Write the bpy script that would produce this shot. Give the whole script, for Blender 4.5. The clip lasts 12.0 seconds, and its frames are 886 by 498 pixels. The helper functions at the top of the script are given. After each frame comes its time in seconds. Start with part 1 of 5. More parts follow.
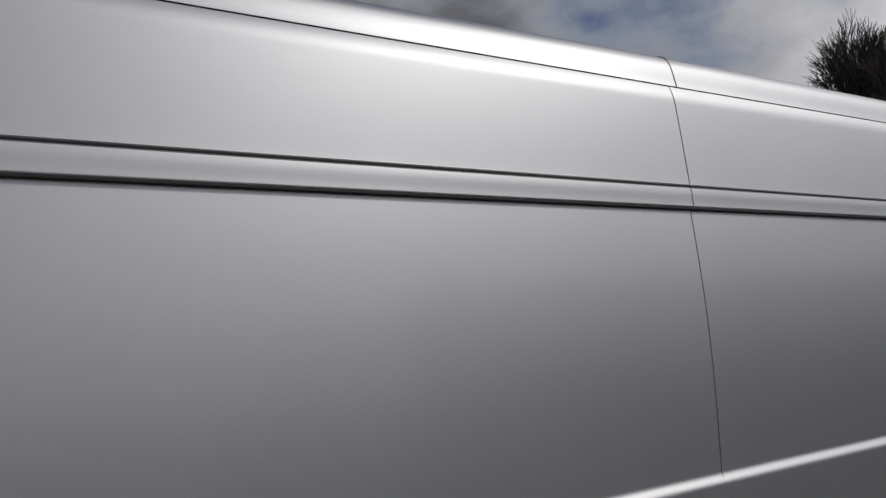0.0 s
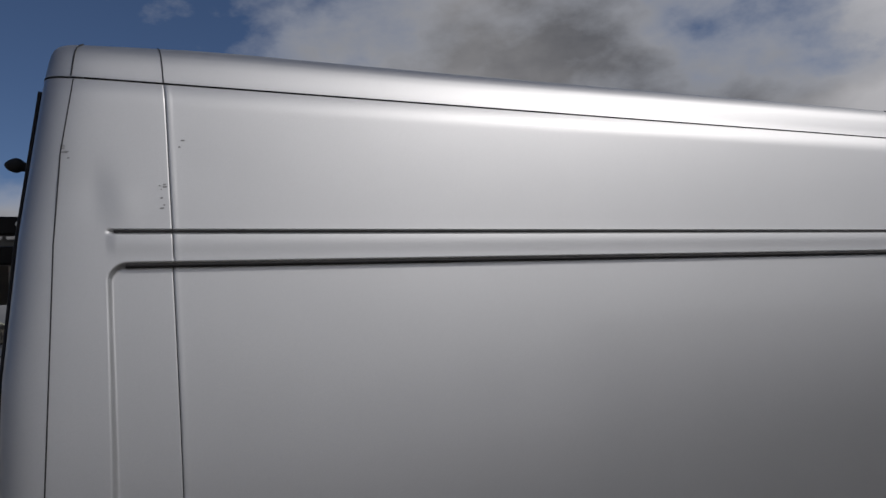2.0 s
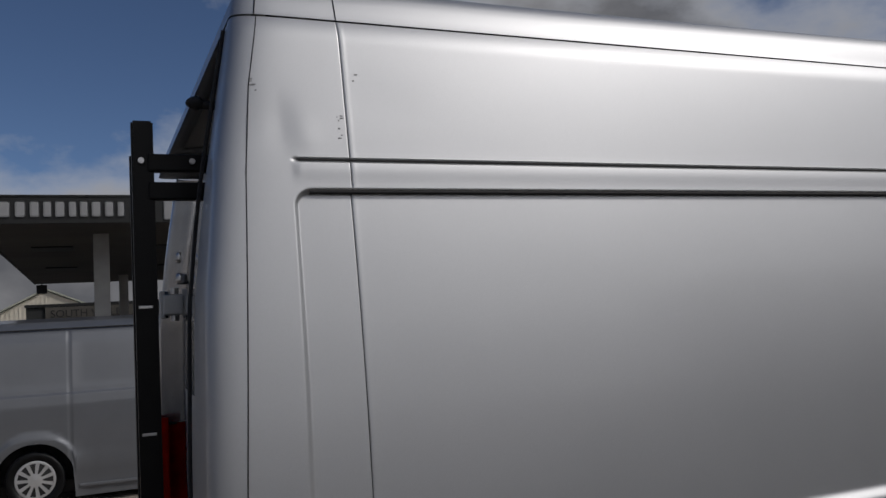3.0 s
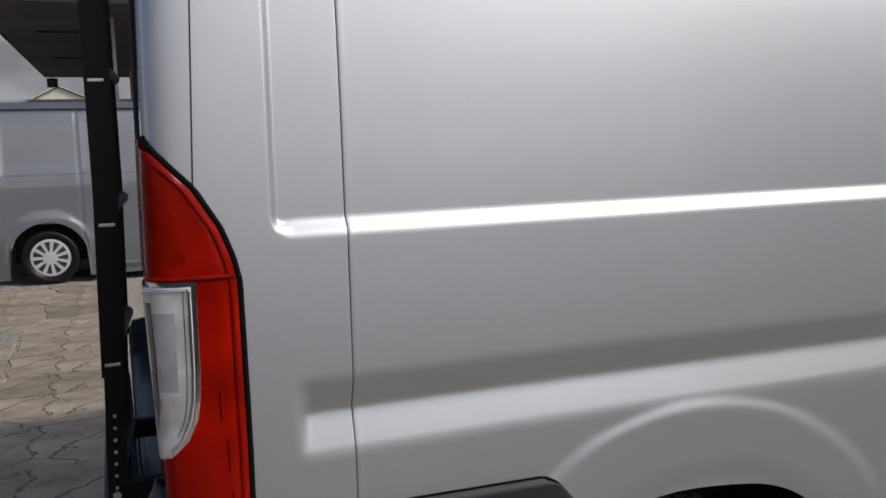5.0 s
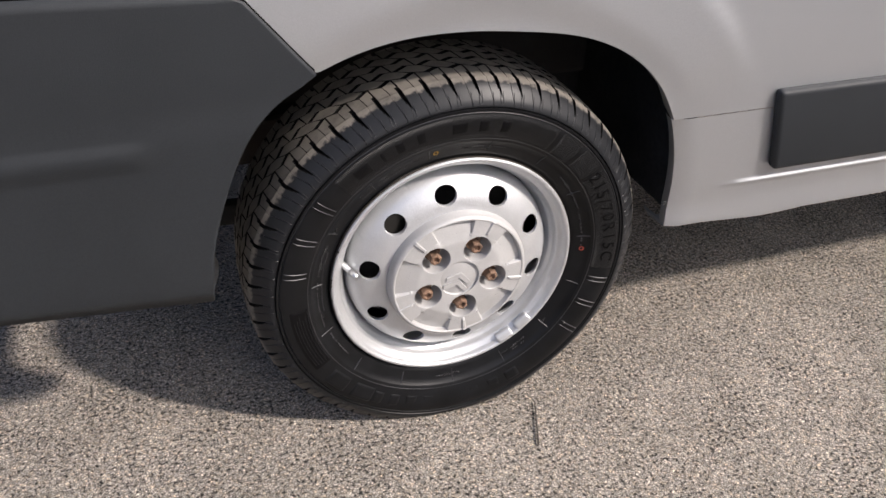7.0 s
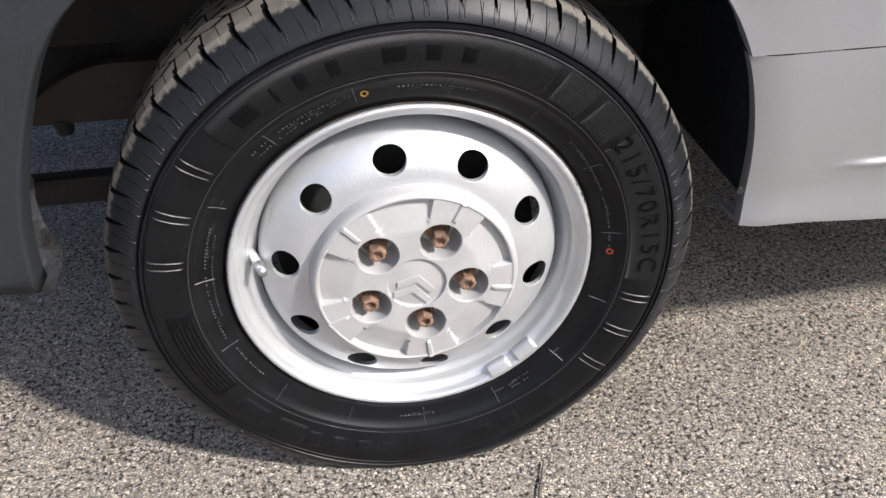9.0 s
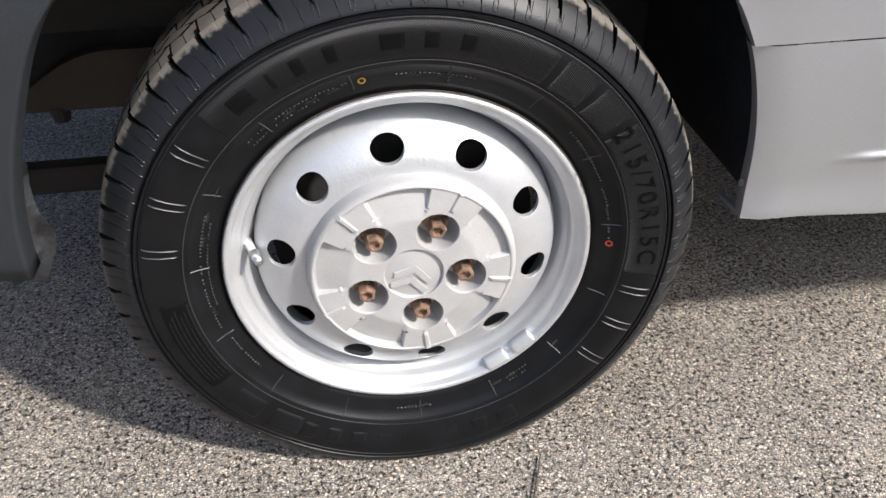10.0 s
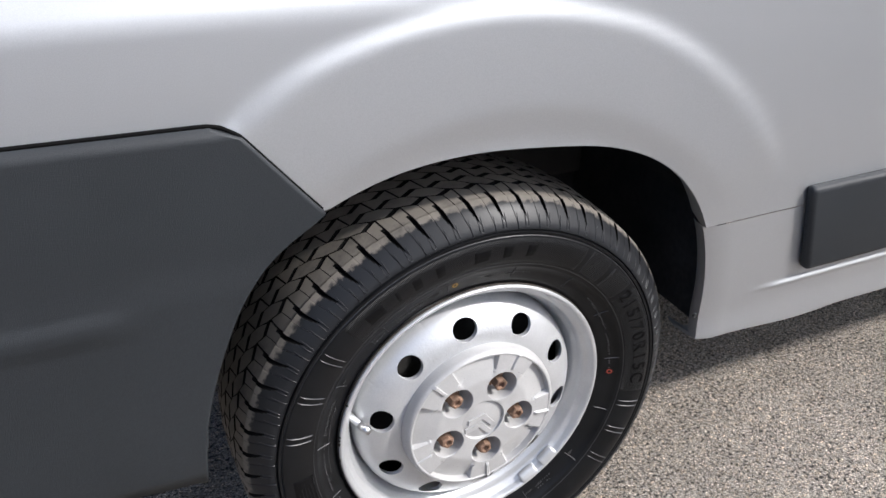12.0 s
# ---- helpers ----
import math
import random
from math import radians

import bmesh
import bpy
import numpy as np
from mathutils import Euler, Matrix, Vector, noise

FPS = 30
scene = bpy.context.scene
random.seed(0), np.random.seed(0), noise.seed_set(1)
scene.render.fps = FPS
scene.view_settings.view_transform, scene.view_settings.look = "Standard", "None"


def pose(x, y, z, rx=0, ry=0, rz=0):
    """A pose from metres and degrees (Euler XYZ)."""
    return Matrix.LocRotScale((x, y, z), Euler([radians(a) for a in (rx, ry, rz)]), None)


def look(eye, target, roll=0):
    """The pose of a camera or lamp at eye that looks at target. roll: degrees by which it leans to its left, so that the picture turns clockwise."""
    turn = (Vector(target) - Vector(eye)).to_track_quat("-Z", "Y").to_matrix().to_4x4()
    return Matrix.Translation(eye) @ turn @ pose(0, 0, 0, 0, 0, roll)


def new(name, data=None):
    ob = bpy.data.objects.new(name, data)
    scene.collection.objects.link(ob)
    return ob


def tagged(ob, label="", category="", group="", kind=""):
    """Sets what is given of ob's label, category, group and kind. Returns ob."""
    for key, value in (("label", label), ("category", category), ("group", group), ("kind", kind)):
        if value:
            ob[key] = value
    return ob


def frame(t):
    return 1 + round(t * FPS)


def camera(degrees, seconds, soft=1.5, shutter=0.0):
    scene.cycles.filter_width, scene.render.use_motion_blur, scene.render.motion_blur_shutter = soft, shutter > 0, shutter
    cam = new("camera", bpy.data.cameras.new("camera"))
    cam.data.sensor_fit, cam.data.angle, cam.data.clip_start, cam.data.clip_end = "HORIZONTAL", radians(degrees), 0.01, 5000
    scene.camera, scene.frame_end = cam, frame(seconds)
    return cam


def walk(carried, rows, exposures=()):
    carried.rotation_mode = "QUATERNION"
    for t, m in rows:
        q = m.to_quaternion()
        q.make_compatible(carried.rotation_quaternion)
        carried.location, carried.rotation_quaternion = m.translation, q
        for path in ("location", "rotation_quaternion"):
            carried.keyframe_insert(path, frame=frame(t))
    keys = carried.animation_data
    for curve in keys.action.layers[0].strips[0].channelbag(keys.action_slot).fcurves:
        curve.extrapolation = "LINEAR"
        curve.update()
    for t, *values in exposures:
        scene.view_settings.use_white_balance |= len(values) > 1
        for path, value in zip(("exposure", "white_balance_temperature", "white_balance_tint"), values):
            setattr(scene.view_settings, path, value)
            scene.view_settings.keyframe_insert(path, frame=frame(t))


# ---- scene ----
cam = camera(55.3, 12.0)
PATH = [
    (0, (-0.366, -1.389, 1.718), (0.761, 0.258, 1.85), -2.2),
    (0.5, (-0.524, -1.362, 1.737), (0.551, 0.313, 1.935), -3.2),
    (1, (-0.615, -1.432, 1.759), (0.323, 0.32, 1.977), -2.6),
    (1.5, (-0.732, -1.55, 1.87), (0.129, 0.253, 1.959), -1.4),
    (2, (-0.901, -1.46, 1.804), (0.001, 0.315, 1.994), -3.4),
    (2.5, (-1.052, -1.436, 1.79), (-0.221, 0.372, 1.987), -3.3),
    (3, (-1.103, -1.419, 1.712), (-0.33, 0.419, 1.865), -3.2),
    (3.2, (-1.107, -1.404, 1.686), (-0.342, 0.439, 1.816), -3.3),
    (4.8, (-1.03, -1.249, 1.424), (-0.279, 0.593, 1.216), -1.3),
    (5, (-0.982, -1.231, 1.395), (-0.264, 0.615, 1.119), -1.3),
    (5.5, (-0.842, -1.182, 1.336), (-0.205, 0.654, 0.864), -0.7),
    (6, (-0.682, -1.181, 1.285), (-0.102, 0.613, 0.619), 0.2),
    (6.5, (-0.55, -1.099, 1.217), (0.05, 0.557, 0.268), 2.3),
    (7, (-0.413, -1.008, 1.126), (0.164, 0.53, -0.015), 2.5),
    (7.2, (-0.373, -0.976, 1.091), (0.183, 0.53, -0.101), 2.5),
    (8.8, (-0.088, -0.739, 0.885), (0.171, 0.871, -0.273), -0.9),
    (9, (-0.079, -0.733, 0.883), (0.158, 0.881, -0.274), -1.1),
    (9.5, (-0.078, -0.73, 0.873), (0.154, 0.881, -0.289), -0.9),
    (10, (-0.074, -0.73, 0.873), (0.158, 0.879, -0.292), -0.7),
    (10.5, (-0.075, -0.728, 0.871), (0.156, 0.873, -0.307), -0.5),
    (11, (-0.119, -0.738, 0.918), (0.17, 0.861, -0.249), -2.3),
    (11.5, (-0.288, -0.778, 0.972), (0.233, 0.862, -0.047), -1.3),
    (12, (-0.458, -0.797, 1.11), (0.297, 0.77, 0.123), 1.3),
]
walk(cam, [(t, look(eye, target, roll)) for t, eye, target, roll in PATH],
    exposures=[(0, -0.74, 6400, 12.5), (2.0, -0.69, 6420, 13), (3.0, -0.67, 6420, 12.7), (3.2, -0.58, 6420, 12.7), (4.8, 0.22, 6400, 12), (5, 0.37, 6430, 12), (5.5, 0.72, 6430, 12.7), (6, 0.88, 6400, 12.7), (6.5, 1.16, 6500, 13.5),
        (7, 1.38, 6720, 16), (7.2, 1.40, 6720, 16), (8.8, 1.64, 6430, 12.2), (10.5, 1.64, 6420, 12.2), (11.0, 1.56, 6360, 12.6), (11.5, 1.77, 6260, 12.6), (12, 1.48, 6230, 12.5)])

# ---- world, sun, exposure ----
SUN = Vector((0.56, -0.50, 0.66)).normalized()
world = bpy.data.worlds.new("sky")
world.use_nodes = True
scene.world = world
wn, wl = world.node_tree.nodes, world.node_tree.links
wn.clear()
w_out, w_bg = wn.new("ShaderNodeOutputWorld"), wn.new("ShaderNodeBackground")
w_sky = wn.new("ShaderNodeTexSky")
w_sky.sky_type, w_sky.sun_disc = "NISHITA", False
w_sky.sun_elevation, w_sky.sun_rotation = math.asin(SUN.z), math.atan2(SUN.x, SUN.y)
w_sky.air_density, w_sky.dust_density, w_sky.ozone_density = 0.6, 0.2, 2.0
w_bg.inputs["Strength"].default_value = 0.112
w_tc, w_map = wn.new("ShaderNodeTexCoord"), wn.new("ShaderNodeMapping")
w_map.inputs["Scale"].default_value = (1.0, 1.0, 1.7)
w_map.inputs["Location"].default_value = (0.35, 0.1, 0.2)
w_n1, w_n2 = wn.new("ShaderNodeTexNoise"), wn.new("ShaderNodeTexNoise")
w_n1.inputs["Scale"].default_value, w_n1.inputs["Detail"].default_value, w_n1.inputs["Roughness"].default_value = 2.6, 9.0, 0.55
w_n2.inputs["Scale"].default_value, w_n2.inputs["Detail"].default_value = 4.5, 6.0
w_r1, w_r2 = wn.new("ShaderNodeValToRGB"), wn.new("ShaderNodeValToRGB")
w_r1.color_ramp.elements[0].position, w_r1.color_ramp.elements[1].position = 0.35, 0.48
w_r2.color_ramp.elements[0].position, w_r2.color_ramp.elements[1].position = 0.36, 0.64
w_r2.color_ramp.elements[0].color, w_r2.color_ramp.elements[1].color = (3.6, 3.75, 4.05, 1), (9.0, 9.0, 9.1, 1)
w_mix = wn.new("ShaderNodeMixRGB")
wl.new(w_tc.outputs["Generated"], w_map.inputs["Vector"])
wl.new(w_map.outputs["Vector"], w_n1.inputs["Vector"])
wl.new(w_map.outputs["Vector"], w_n2.inputs["Vector"])
w_sep, w_more = wn.new("ShaderNodeSeparateXYZ"), wn.new("ShaderNodeMath")
w_more.operation = "MULTIPLY_ADD"
w_more.inputs[1].default_value = 0.16
wl.new(w_tc.outputs["Generated"], w_sep.inputs["Vector"])
w_side = wn.new("ShaderNodeMath")
w_side.operation = "MULTIPLY_ADD"
w_side.inputs[1].default_value = -1.0
wl.new(w_sep.outputs["Y"], w_side.inputs[0])
w_low = wn.new("ShaderNodeMath")
w_low.operation = "MULTIPLY_ADD"
w_low.inputs[1].default_value = -1.3
wl.new(w_sep.outputs["Z"], w_low.inputs[0])
w_east = wn.new("ShaderNodeMath")
w_east.operation = "MULTIPLY"
w_east.inputs[1].default_value = 1.5
wl.new(w_sep.outputs["X"], w_east.inputs[0])
wl.new(w_east.outputs["Value"], w_low.inputs[2])
wl.new(w_low.outputs["Value"], w_side.inputs[2])
wl.new(w_side.outputs["Value"], w_more.inputs[0])
wl.new(w_n1.outputs["Fac"], w_more.inputs[2])
w_haze, w_sum = wn.new("ShaderNodeMapRange"), wn.new("ShaderNodeMath")
w_haze.inputs["From Min"].default_value, w_haze.inputs["From Max"].default_value = 0.06, 0.26
w_haze.inputs["To Min"].default_value, w_haze.inputs["To Max"].default_value = 0.45, 0.0
w_sum.operation = "ADD"
wl.new(w_sep.outputs["Z"], w_haze.inputs["Value"])
wl.new(w_haze.outputs["Result"], w_sum.inputs[0])
wl.new(w_more.outputs["Value"], w_sum.inputs[1])
wl.new(w_sum.outputs["Value"], w_r1.inputs["Fac"])
wl.new(w_n2.outputs["Fac"], w_r2.inputs["Fac"])
wl.new(w_r1.outputs["Color"], w_mix.inputs["Fac"])
w_blue = wn.new("ShaderNodeMixRGB")
w_blue.blend_type = "MULTIPLY"
w_blue.inputs["Fac"].default_value, w_blue.inputs["Color2"].default_value = 1.0, (0.70, 0.755, 0.81, 1)
wl.new(w_sky.outputs["Color"], w_blue.inputs["Color1"])
wl.new(w_blue.outputs["Color"], w_mix.inputs["Color1"])
w_dot, w_glow, w_lit = wn.new("ShaderNodeVectorMath"), wn.new("ShaderNodeMapRange"), wn.new("ShaderNodeVectorMath")
w_dot.operation, w_lit.operation = "DOT_PRODUCT", "SCALE"
w_dot.inputs[1].default_value = SUN
w_glow.inputs["From Min"].default_value, w_glow.inputs["From Max"].default_value = 0.12, 0.95
w_glow.inputs["To Min"].default_value, w_glow.inputs["To Max"].default_value = 0.38, 1.7
wl.new(w_tc.outputs["Generated"], w_dot.inputs[0])
wl.new(w_dot.outputs["Value"], w_glow.inputs["Value"])
wl.new(w_r2.outputs["Color"], w_lit.inputs[0])
wl.new(w_glow.outputs["Result"], w_lit.inputs["Scale"])
w_thin = wn.new("ShaderNodeMixRGB")
w_thin.inputs["Color1"].default_value = (4.6, 4.85, 5.3, 1)
w_core = wn.new("ShaderNodeMapRange")
w_core.inputs["From Min"].default_value, w_core.inputs["From Max"].default_value = 0.42, 0.56
wl.new(w_sum.outputs["Value"], w_core.inputs["Value"])
wl.new(w_core.outputs["Result"], w_thin.inputs["Fac"])
wl.new(w_lit.outputs["Vector"], w_thin.inputs["Color2"])
wl.new(w_thin.outputs["Color"], w_mix.inputs["Color2"])
wl.new(w_mix.outputs["Color"], w_bg.inputs["Color"])
wl.new(w_bg.outputs["Background"], w_out.inputs["Surface"])

sun_data = bpy.data.lights.new("sun", "SUN")
sun_data.energy, sun_data.angle, sun_data.color = 2.05, radians(3.5), (1.0, 0.95, 0.88)
sun = new("sun", sun_data)
sun.matrix_world = look((8, -8, 10), Vector((8, -8, 10)) - SUN)


# ---- materials ----
def material(name, color, rough=0.5, metal=0.0, coat=0.0, trans=0.0, spec=0.5, var=0.0, var_scale=8.0, grain=0.0, grain_scale=200.0, bump=0.0, bump_scale=300.0, ior=1.5, rough_var=0.0, coat_rough=0.08):
    """A principled material with broad stains (var), fine grain and fine relief (bump, metres)."""
    m = bpy.data.materials.new(name)
    m.use_nodes = True
    n, l = m.node_tree.nodes, m.node_tree.links
    p = n["Principled BSDF"]
    p.inputs["Base Color"].default_value = (*color, 1)
    p.inputs["Roughness"].default_value, p.inputs["Metallic"].default_value = rough, metal
    p.inputs["Coat Weight"].default_value, p.inputs["Coat Roughness"].default_value = coat, coat_rough
    p.inputs["Transmission Weight"].default_value, p.inputs["IOR"].default_value = trans, ior
    p.inputs["Specular IOR Level"].default_value = spec
    tc = n.new("ShaderNodeTexCoord")
    src = None
    for amount, scale, detail in ((var, var_scale, 6.0), (grain, grain_scale, 3.0)):
        if amount:
            t = n.new("ShaderNodeTexNoise")
            t.inputs["Scale"].default_value, t.inputs["Detail"].default_value = scale, detail
            l.new(tc.outputs["Object"], t.inputs["Vector"])
            r = n.new("ShaderNodeMapRange")
            r.inputs["From Min"].default_value, r.inputs["From Max"].default_value = 0.3, 0.7
            r.inputs["To Min"].default_value, r.inputs["To Max"].default_value = 1 - amount, 1 + amount
            l.new(t.outputs["Fac"], r.inputs["Value"])
            mul = n.new("ShaderNodeVectorMath")
            mul.operation = "SCALE"
            if src is None:
                mul.inputs[0].default_value = color
            else:
                l.new(src, mul.inputs[0])
            l.new(r.outputs["Result"], mul.inputs["Scale"])
            src = mul.outputs["Vector"]
            if rough_var and amount == var:
                rr = n.new("ShaderNodeMapRange")
                rr.inputs["From Min"].default_value, rr.inputs["From Max"].default_value = 0.3, 0.7
                rr.inputs["To Min"].default_value, rr.inputs["To Max"].default_value = rough - rough_var, rough + rough_var
                l.new(t.outputs["Fac"], rr.inputs["Value"])
                l.new(rr.outputs["Result"], p.inputs["Roughness"])
    if src is not None:
        l.new(src, p.inputs["Base Color"])
    if bump:
        b, t = n.new("ShaderNodeBump"), n.new("ShaderNodeTexNoise")
        t.inputs["Scale"].default_value, t.inputs["Detail"].default_value = bump_scale, 4.0
        l.new(tc.outputs["Object"], t.inputs["Vector"])
        l.new(t.outputs["Fac"], b.inputs["Height"])
        b.inputs["Strength"].default_value, b.inputs["Distance"].default_value = 1.0, bump
        l.new(b.outputs["Normal"], p.inputs["Normal"])
    return m


SILVER = material("silver_paint", (0.465, 0.475, 0.487), 0.50, 0.85, coat=0.35, var=0.02, var_scale=3.0, grain=0.05, grain_scale=900.0, coat_rough=0.06)
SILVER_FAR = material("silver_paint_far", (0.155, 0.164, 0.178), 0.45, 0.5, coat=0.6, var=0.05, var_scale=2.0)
PLASTIC = material("grey_bumper_plastic", (0.0190, 0.0216, 0.0243), 0.50, spec=0.28, var=0.12, var_scale=5.0, grain=0.12, grain_scale=500.0, bump=0.0004, bump_scale=900.0)
# Black for small fittings, and for strips that replace the shade in gaps
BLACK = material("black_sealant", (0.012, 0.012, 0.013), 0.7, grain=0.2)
LINER = material("wheel_arch_liner", (0.024, 0.024, 0.025), 0.85, spec=0.2, var=0.5, var_scale=7.0, grain=0.2, grain_scale=90.0, bump=0.0008, bump_scale=60.0)
RUBBER_RAISED = material("tyre_lettering", (0.0025, 0.0025, 0.003), 0.45, grain=0.2, spec=0.14)
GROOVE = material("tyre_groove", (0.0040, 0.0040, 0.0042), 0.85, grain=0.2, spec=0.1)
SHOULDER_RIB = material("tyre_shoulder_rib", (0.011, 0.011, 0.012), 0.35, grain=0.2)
# Raised ribs and print: paler than the rubber, their glint put in the colour
RUBBER_GLINT = material("tyre_mould_rib", (0.028, 0.028, 0.030), 0.4, grain=0.2)


def tyre_material(name, base, dusty):
    """Black rubber, glossy on the sidewall; brown dust clings to the tread's worn faces in patches."""
    m = bpy.data.materials.new(name)
    m.use_nodes = True
    n, l = m.node_tree.nodes, m.node_tree.links
    p, tc = n["Principled BSDF"], n.new("ShaderNodeTexCoord")
    p.inputs["Specular IOR Level"].default_value = 0.22
    sep, x2, rad = n.new("ShaderNodeSeparateXYZ"), n.new("ShaderNodeCombineXYZ"), n.new("ShaderNodeVectorMath")
    l.new(tc.outputs["Object"], sep.inputs["Vector"])
    l.new(sep.outputs["X"], x2.inputs["X"])
    l.new(sep.outputs["Z"], x2.inputs["Y"])
    rad.operation = "LENGTH"
    l.new(x2.outputs["Vector"], rad.inputs[0])
    top, patch, pr, mask = n.new("ShaderNodeMapRange"), n.new("ShaderNodeTexNoise"), n.new("ShaderNodeMapRange"), n.new("ShaderNodeMath")
    top.inputs["From Min"].default_value, top.inputs["From Max"].default_value = 0.3273, 0.3299
    frayed, fray = n.new("ShaderNodeTexNoise"), n.new("ShaderNodeMath")
    frayed.inputs["Scale"].default_value, frayed.inputs["Detail"].default_value = 130.0, 4.0
    l.new(tc.outputs["Object"], frayed.inputs["Vector"])
    fray.operation, fray.inputs[1].default_value = "MULTIPLY_ADD", 0.010
    l.new(frayed.outputs["Fac"], fray.inputs[0])
    shift = n.new("ShaderNodeMath")
    shift.operation, shift.inputs[1].default_value = "ADD", -0.005
    l.new(rad.outputs["Value"], shift.inputs[0])
    l.new(shift.outputs["Value"], fray.inputs[2])
    l.new(fray.outputs["Value"], top.inputs["Value"])
    patch.inputs["Scale"].default_value, patch.inputs["Detail"].default_value, patch.inputs["Roughness"].default_value = 9.0, 8.0, 0.7
    l.new(tc.outputs["Object"], patch.inputs["Vector"])
    pr.inputs["From Min"].default_value, pr.inputs["From Max"].default_value = 0.24, 0.50
    l.new(patch.outputs["Fac"], pr.inputs["Value"])
    mask.operation = "MULTIPLY"
    l.new(top.outputs["Result"], mask.inputs[0])
    l.new(pr.outputs["Result"], mask.inputs[1])
    mix, rough = n.new("ShaderNodeMixRGB"), n.new("ShaderNodeMapRange")
    fine, fr = n.new("ShaderNodeTexNoise"), n.new("ShaderNodeValToRGB")
    fine.inputs["Scale"].default_value, fine.inputs["Detail"].default_value = 26.0, 6.0
    l.new(tc.outputs["Object"], fine.inputs["Vector"])
    fr.color_ramp.elements[0].color = (*[c * 0.7 for c in base], 1)
    fr.color_ramp.elements[1].color = (*[c * 1.5 for c in base], 1)
    fr.color_ramp.elements[0].position, fr.color_ramp.elements[1].position = 0.3, 0.7
    l.new(fine.outputs["Fac"], fr.inputs["Fac"])
    dry_in, dry = n.new("ShaderNodeMapRange"), n.new("ShaderNodeMixRGB")
    dry_in.inputs["From Min"].default_value, dry_in.inputs["From Max"].default_value = 0.2977, 0.3010
    l.new(rad.outputs["Value"], dry_in.inputs["Value"])
    l.new(dry_in.outputs["Result"], dry.inputs["Fac"])
    l.new(fr.outputs["Color"], dry.inputs["Color1"])
    dry.inputs["Color2"].default_value = (0.0135, 0.0143, 0.0160, 1)
    l.new(dry.outputs["Color"], mix.inputs["Color1"])
    mix.inputs["Color2"].default_value = (*dusty, 1)
    l.new(mask.outputs["Value"], mix.inputs["Fac"])
    l.new(mix.outputs["Color"], p.inputs["Base Color"])
    rough.inputs["To Min"].default_value, rough.inputs["To Max"].default_value = 0.40, 0.9
    l.new(mask.outputs["Value"], rough.inputs["Value"])
    l.new(rough.outputs["Result"], p.inputs["Roughness"])
    b, t = n.new("ShaderNodeBump"), n.new("ShaderNodeTexNoise")
    t.inputs["Scale"].default_value, t.inputs["Detail"].default_value = 420.0, 3.0
    l.new(tc.outputs["Object"], t.inputs["Vector"])
    l.new(t.outputs["Fac"], b.inputs["Height"])
    b.inputs["Distance"].default_value = 0.00015
    l.new(b.outputs["Normal"], p.inputs["Normal"])
    return m


def serrated_material(name, depth, tone=1.0):
    """Moulded rubber with fine slanting ridges."""
    m = material(name, (0.0056 * tone, 0.0059 * tone, 0.0066 * tone), 0.42, grain=0.2, spec=0.3 * tone)
    n, l = m.node_tree.nodes, m.node_tree.links
    tc, mp, w, b = n.new("ShaderNodeTexCoord"), n.new("ShaderNodeMapping"), n.new("ShaderNodeTexWave"), n.new("ShaderNodeBump")
    mp.inputs["Rotation"].default_value = (0, radians(38), 0)
    w.inputs["Scale"].default_value = 190.0
    l.new(tc.outputs["Object"], mp.inputs["Vector"])
    l.new(mp.outputs["Vector"], w.inputs["Vector"])
    l.new(w.outputs["Fac"], b.inputs["Height"])
    b.inputs["Distance"].default_value = depth
    l.new(b.outputs["Normal"], n["Principled BSDF"].inputs["Normal"])
    return m


RUBBER = tyre_material("tyre_rubber", (0.0042, 0.0045, 0.0052), (0.150, 0.136, 0.118))
SERRATED, SERRATED_FINE = serrated_material("tyre_serration", 0.0010), serrated_material("tyre_fine_serration", 0.0003, 0.8)
RIM = material("wheel_silver", (0.570, 0.578, 0.585), 0.42, 0.6, var=0.06, var_scale=20.0, grain=0.04, grain_scale=500.0, bump=0.0003, bump_scale=250.0)
CAP = material("hub_cap_plastic", (0.405, 0.400, 0.392), 0.48, 0.15, var=0.06, var_scale=30.0, grain=0.05, grain_scale=600.0)
BEAD_DIRT = material("bead_dirt", (0.030, 0.024, 0.019), 0.8, var=0.6, var_scale=60.0)
RUST = material("rusty_nut", (0.21, 0.128, 0.085), 0.8, 0.2, var=0.5, var_scale=80.0, grain=0.3, grain_scale=600.0, bump=0.001, bump_scale=400.0)
RED_LENS = material("red_lens", (0.215, 0.0045, 0.0012), 0.15, coat=0.04, spec=0.05, var=0.30, var_scale=14.0)
DARK_RED = material("dark_red_lens", (0.16, 0.004, 0.001), 0.18, coat=0.04, spec=0.05, var=0.25, var_scale=45.0)
REFLECTOR = material("lamp_reflector", (0.72, 0.70, 0.69), 0.30, 0.25, var=0.30, var_scale=22.0)
CHROME = material("chrome", (0.85, 0.85, 0.87), 0.12, 1.0)
CLEAR = material("clear_lens", (0.97, 0.97, 0.98), 0.04, trans=1.0, ior=1.35)
PANEL_GREY = material("grey_reflector_panel", (0.52, 0.51, 0.53), 0.30, 0.3, var=0.2, var_scale=30.0)
# Lamp gasket rubber; also the strip painted for the bumper gap's shade
GASKET_AND_GAP = material("gasket_rubber", (0.004, 0.004, 0.004), 0.9, spec=0.08)
COVER = material("glossy_silver_moulding", (0.42, 0.43, 0.45), 0.18, 0.9, coat=0.5, var=0.1, var_scale=20.0)
GLASS = material("dark_glass", (0.02, 0.03, 0.04), 0.04, coat=1.0, spec=0.8)
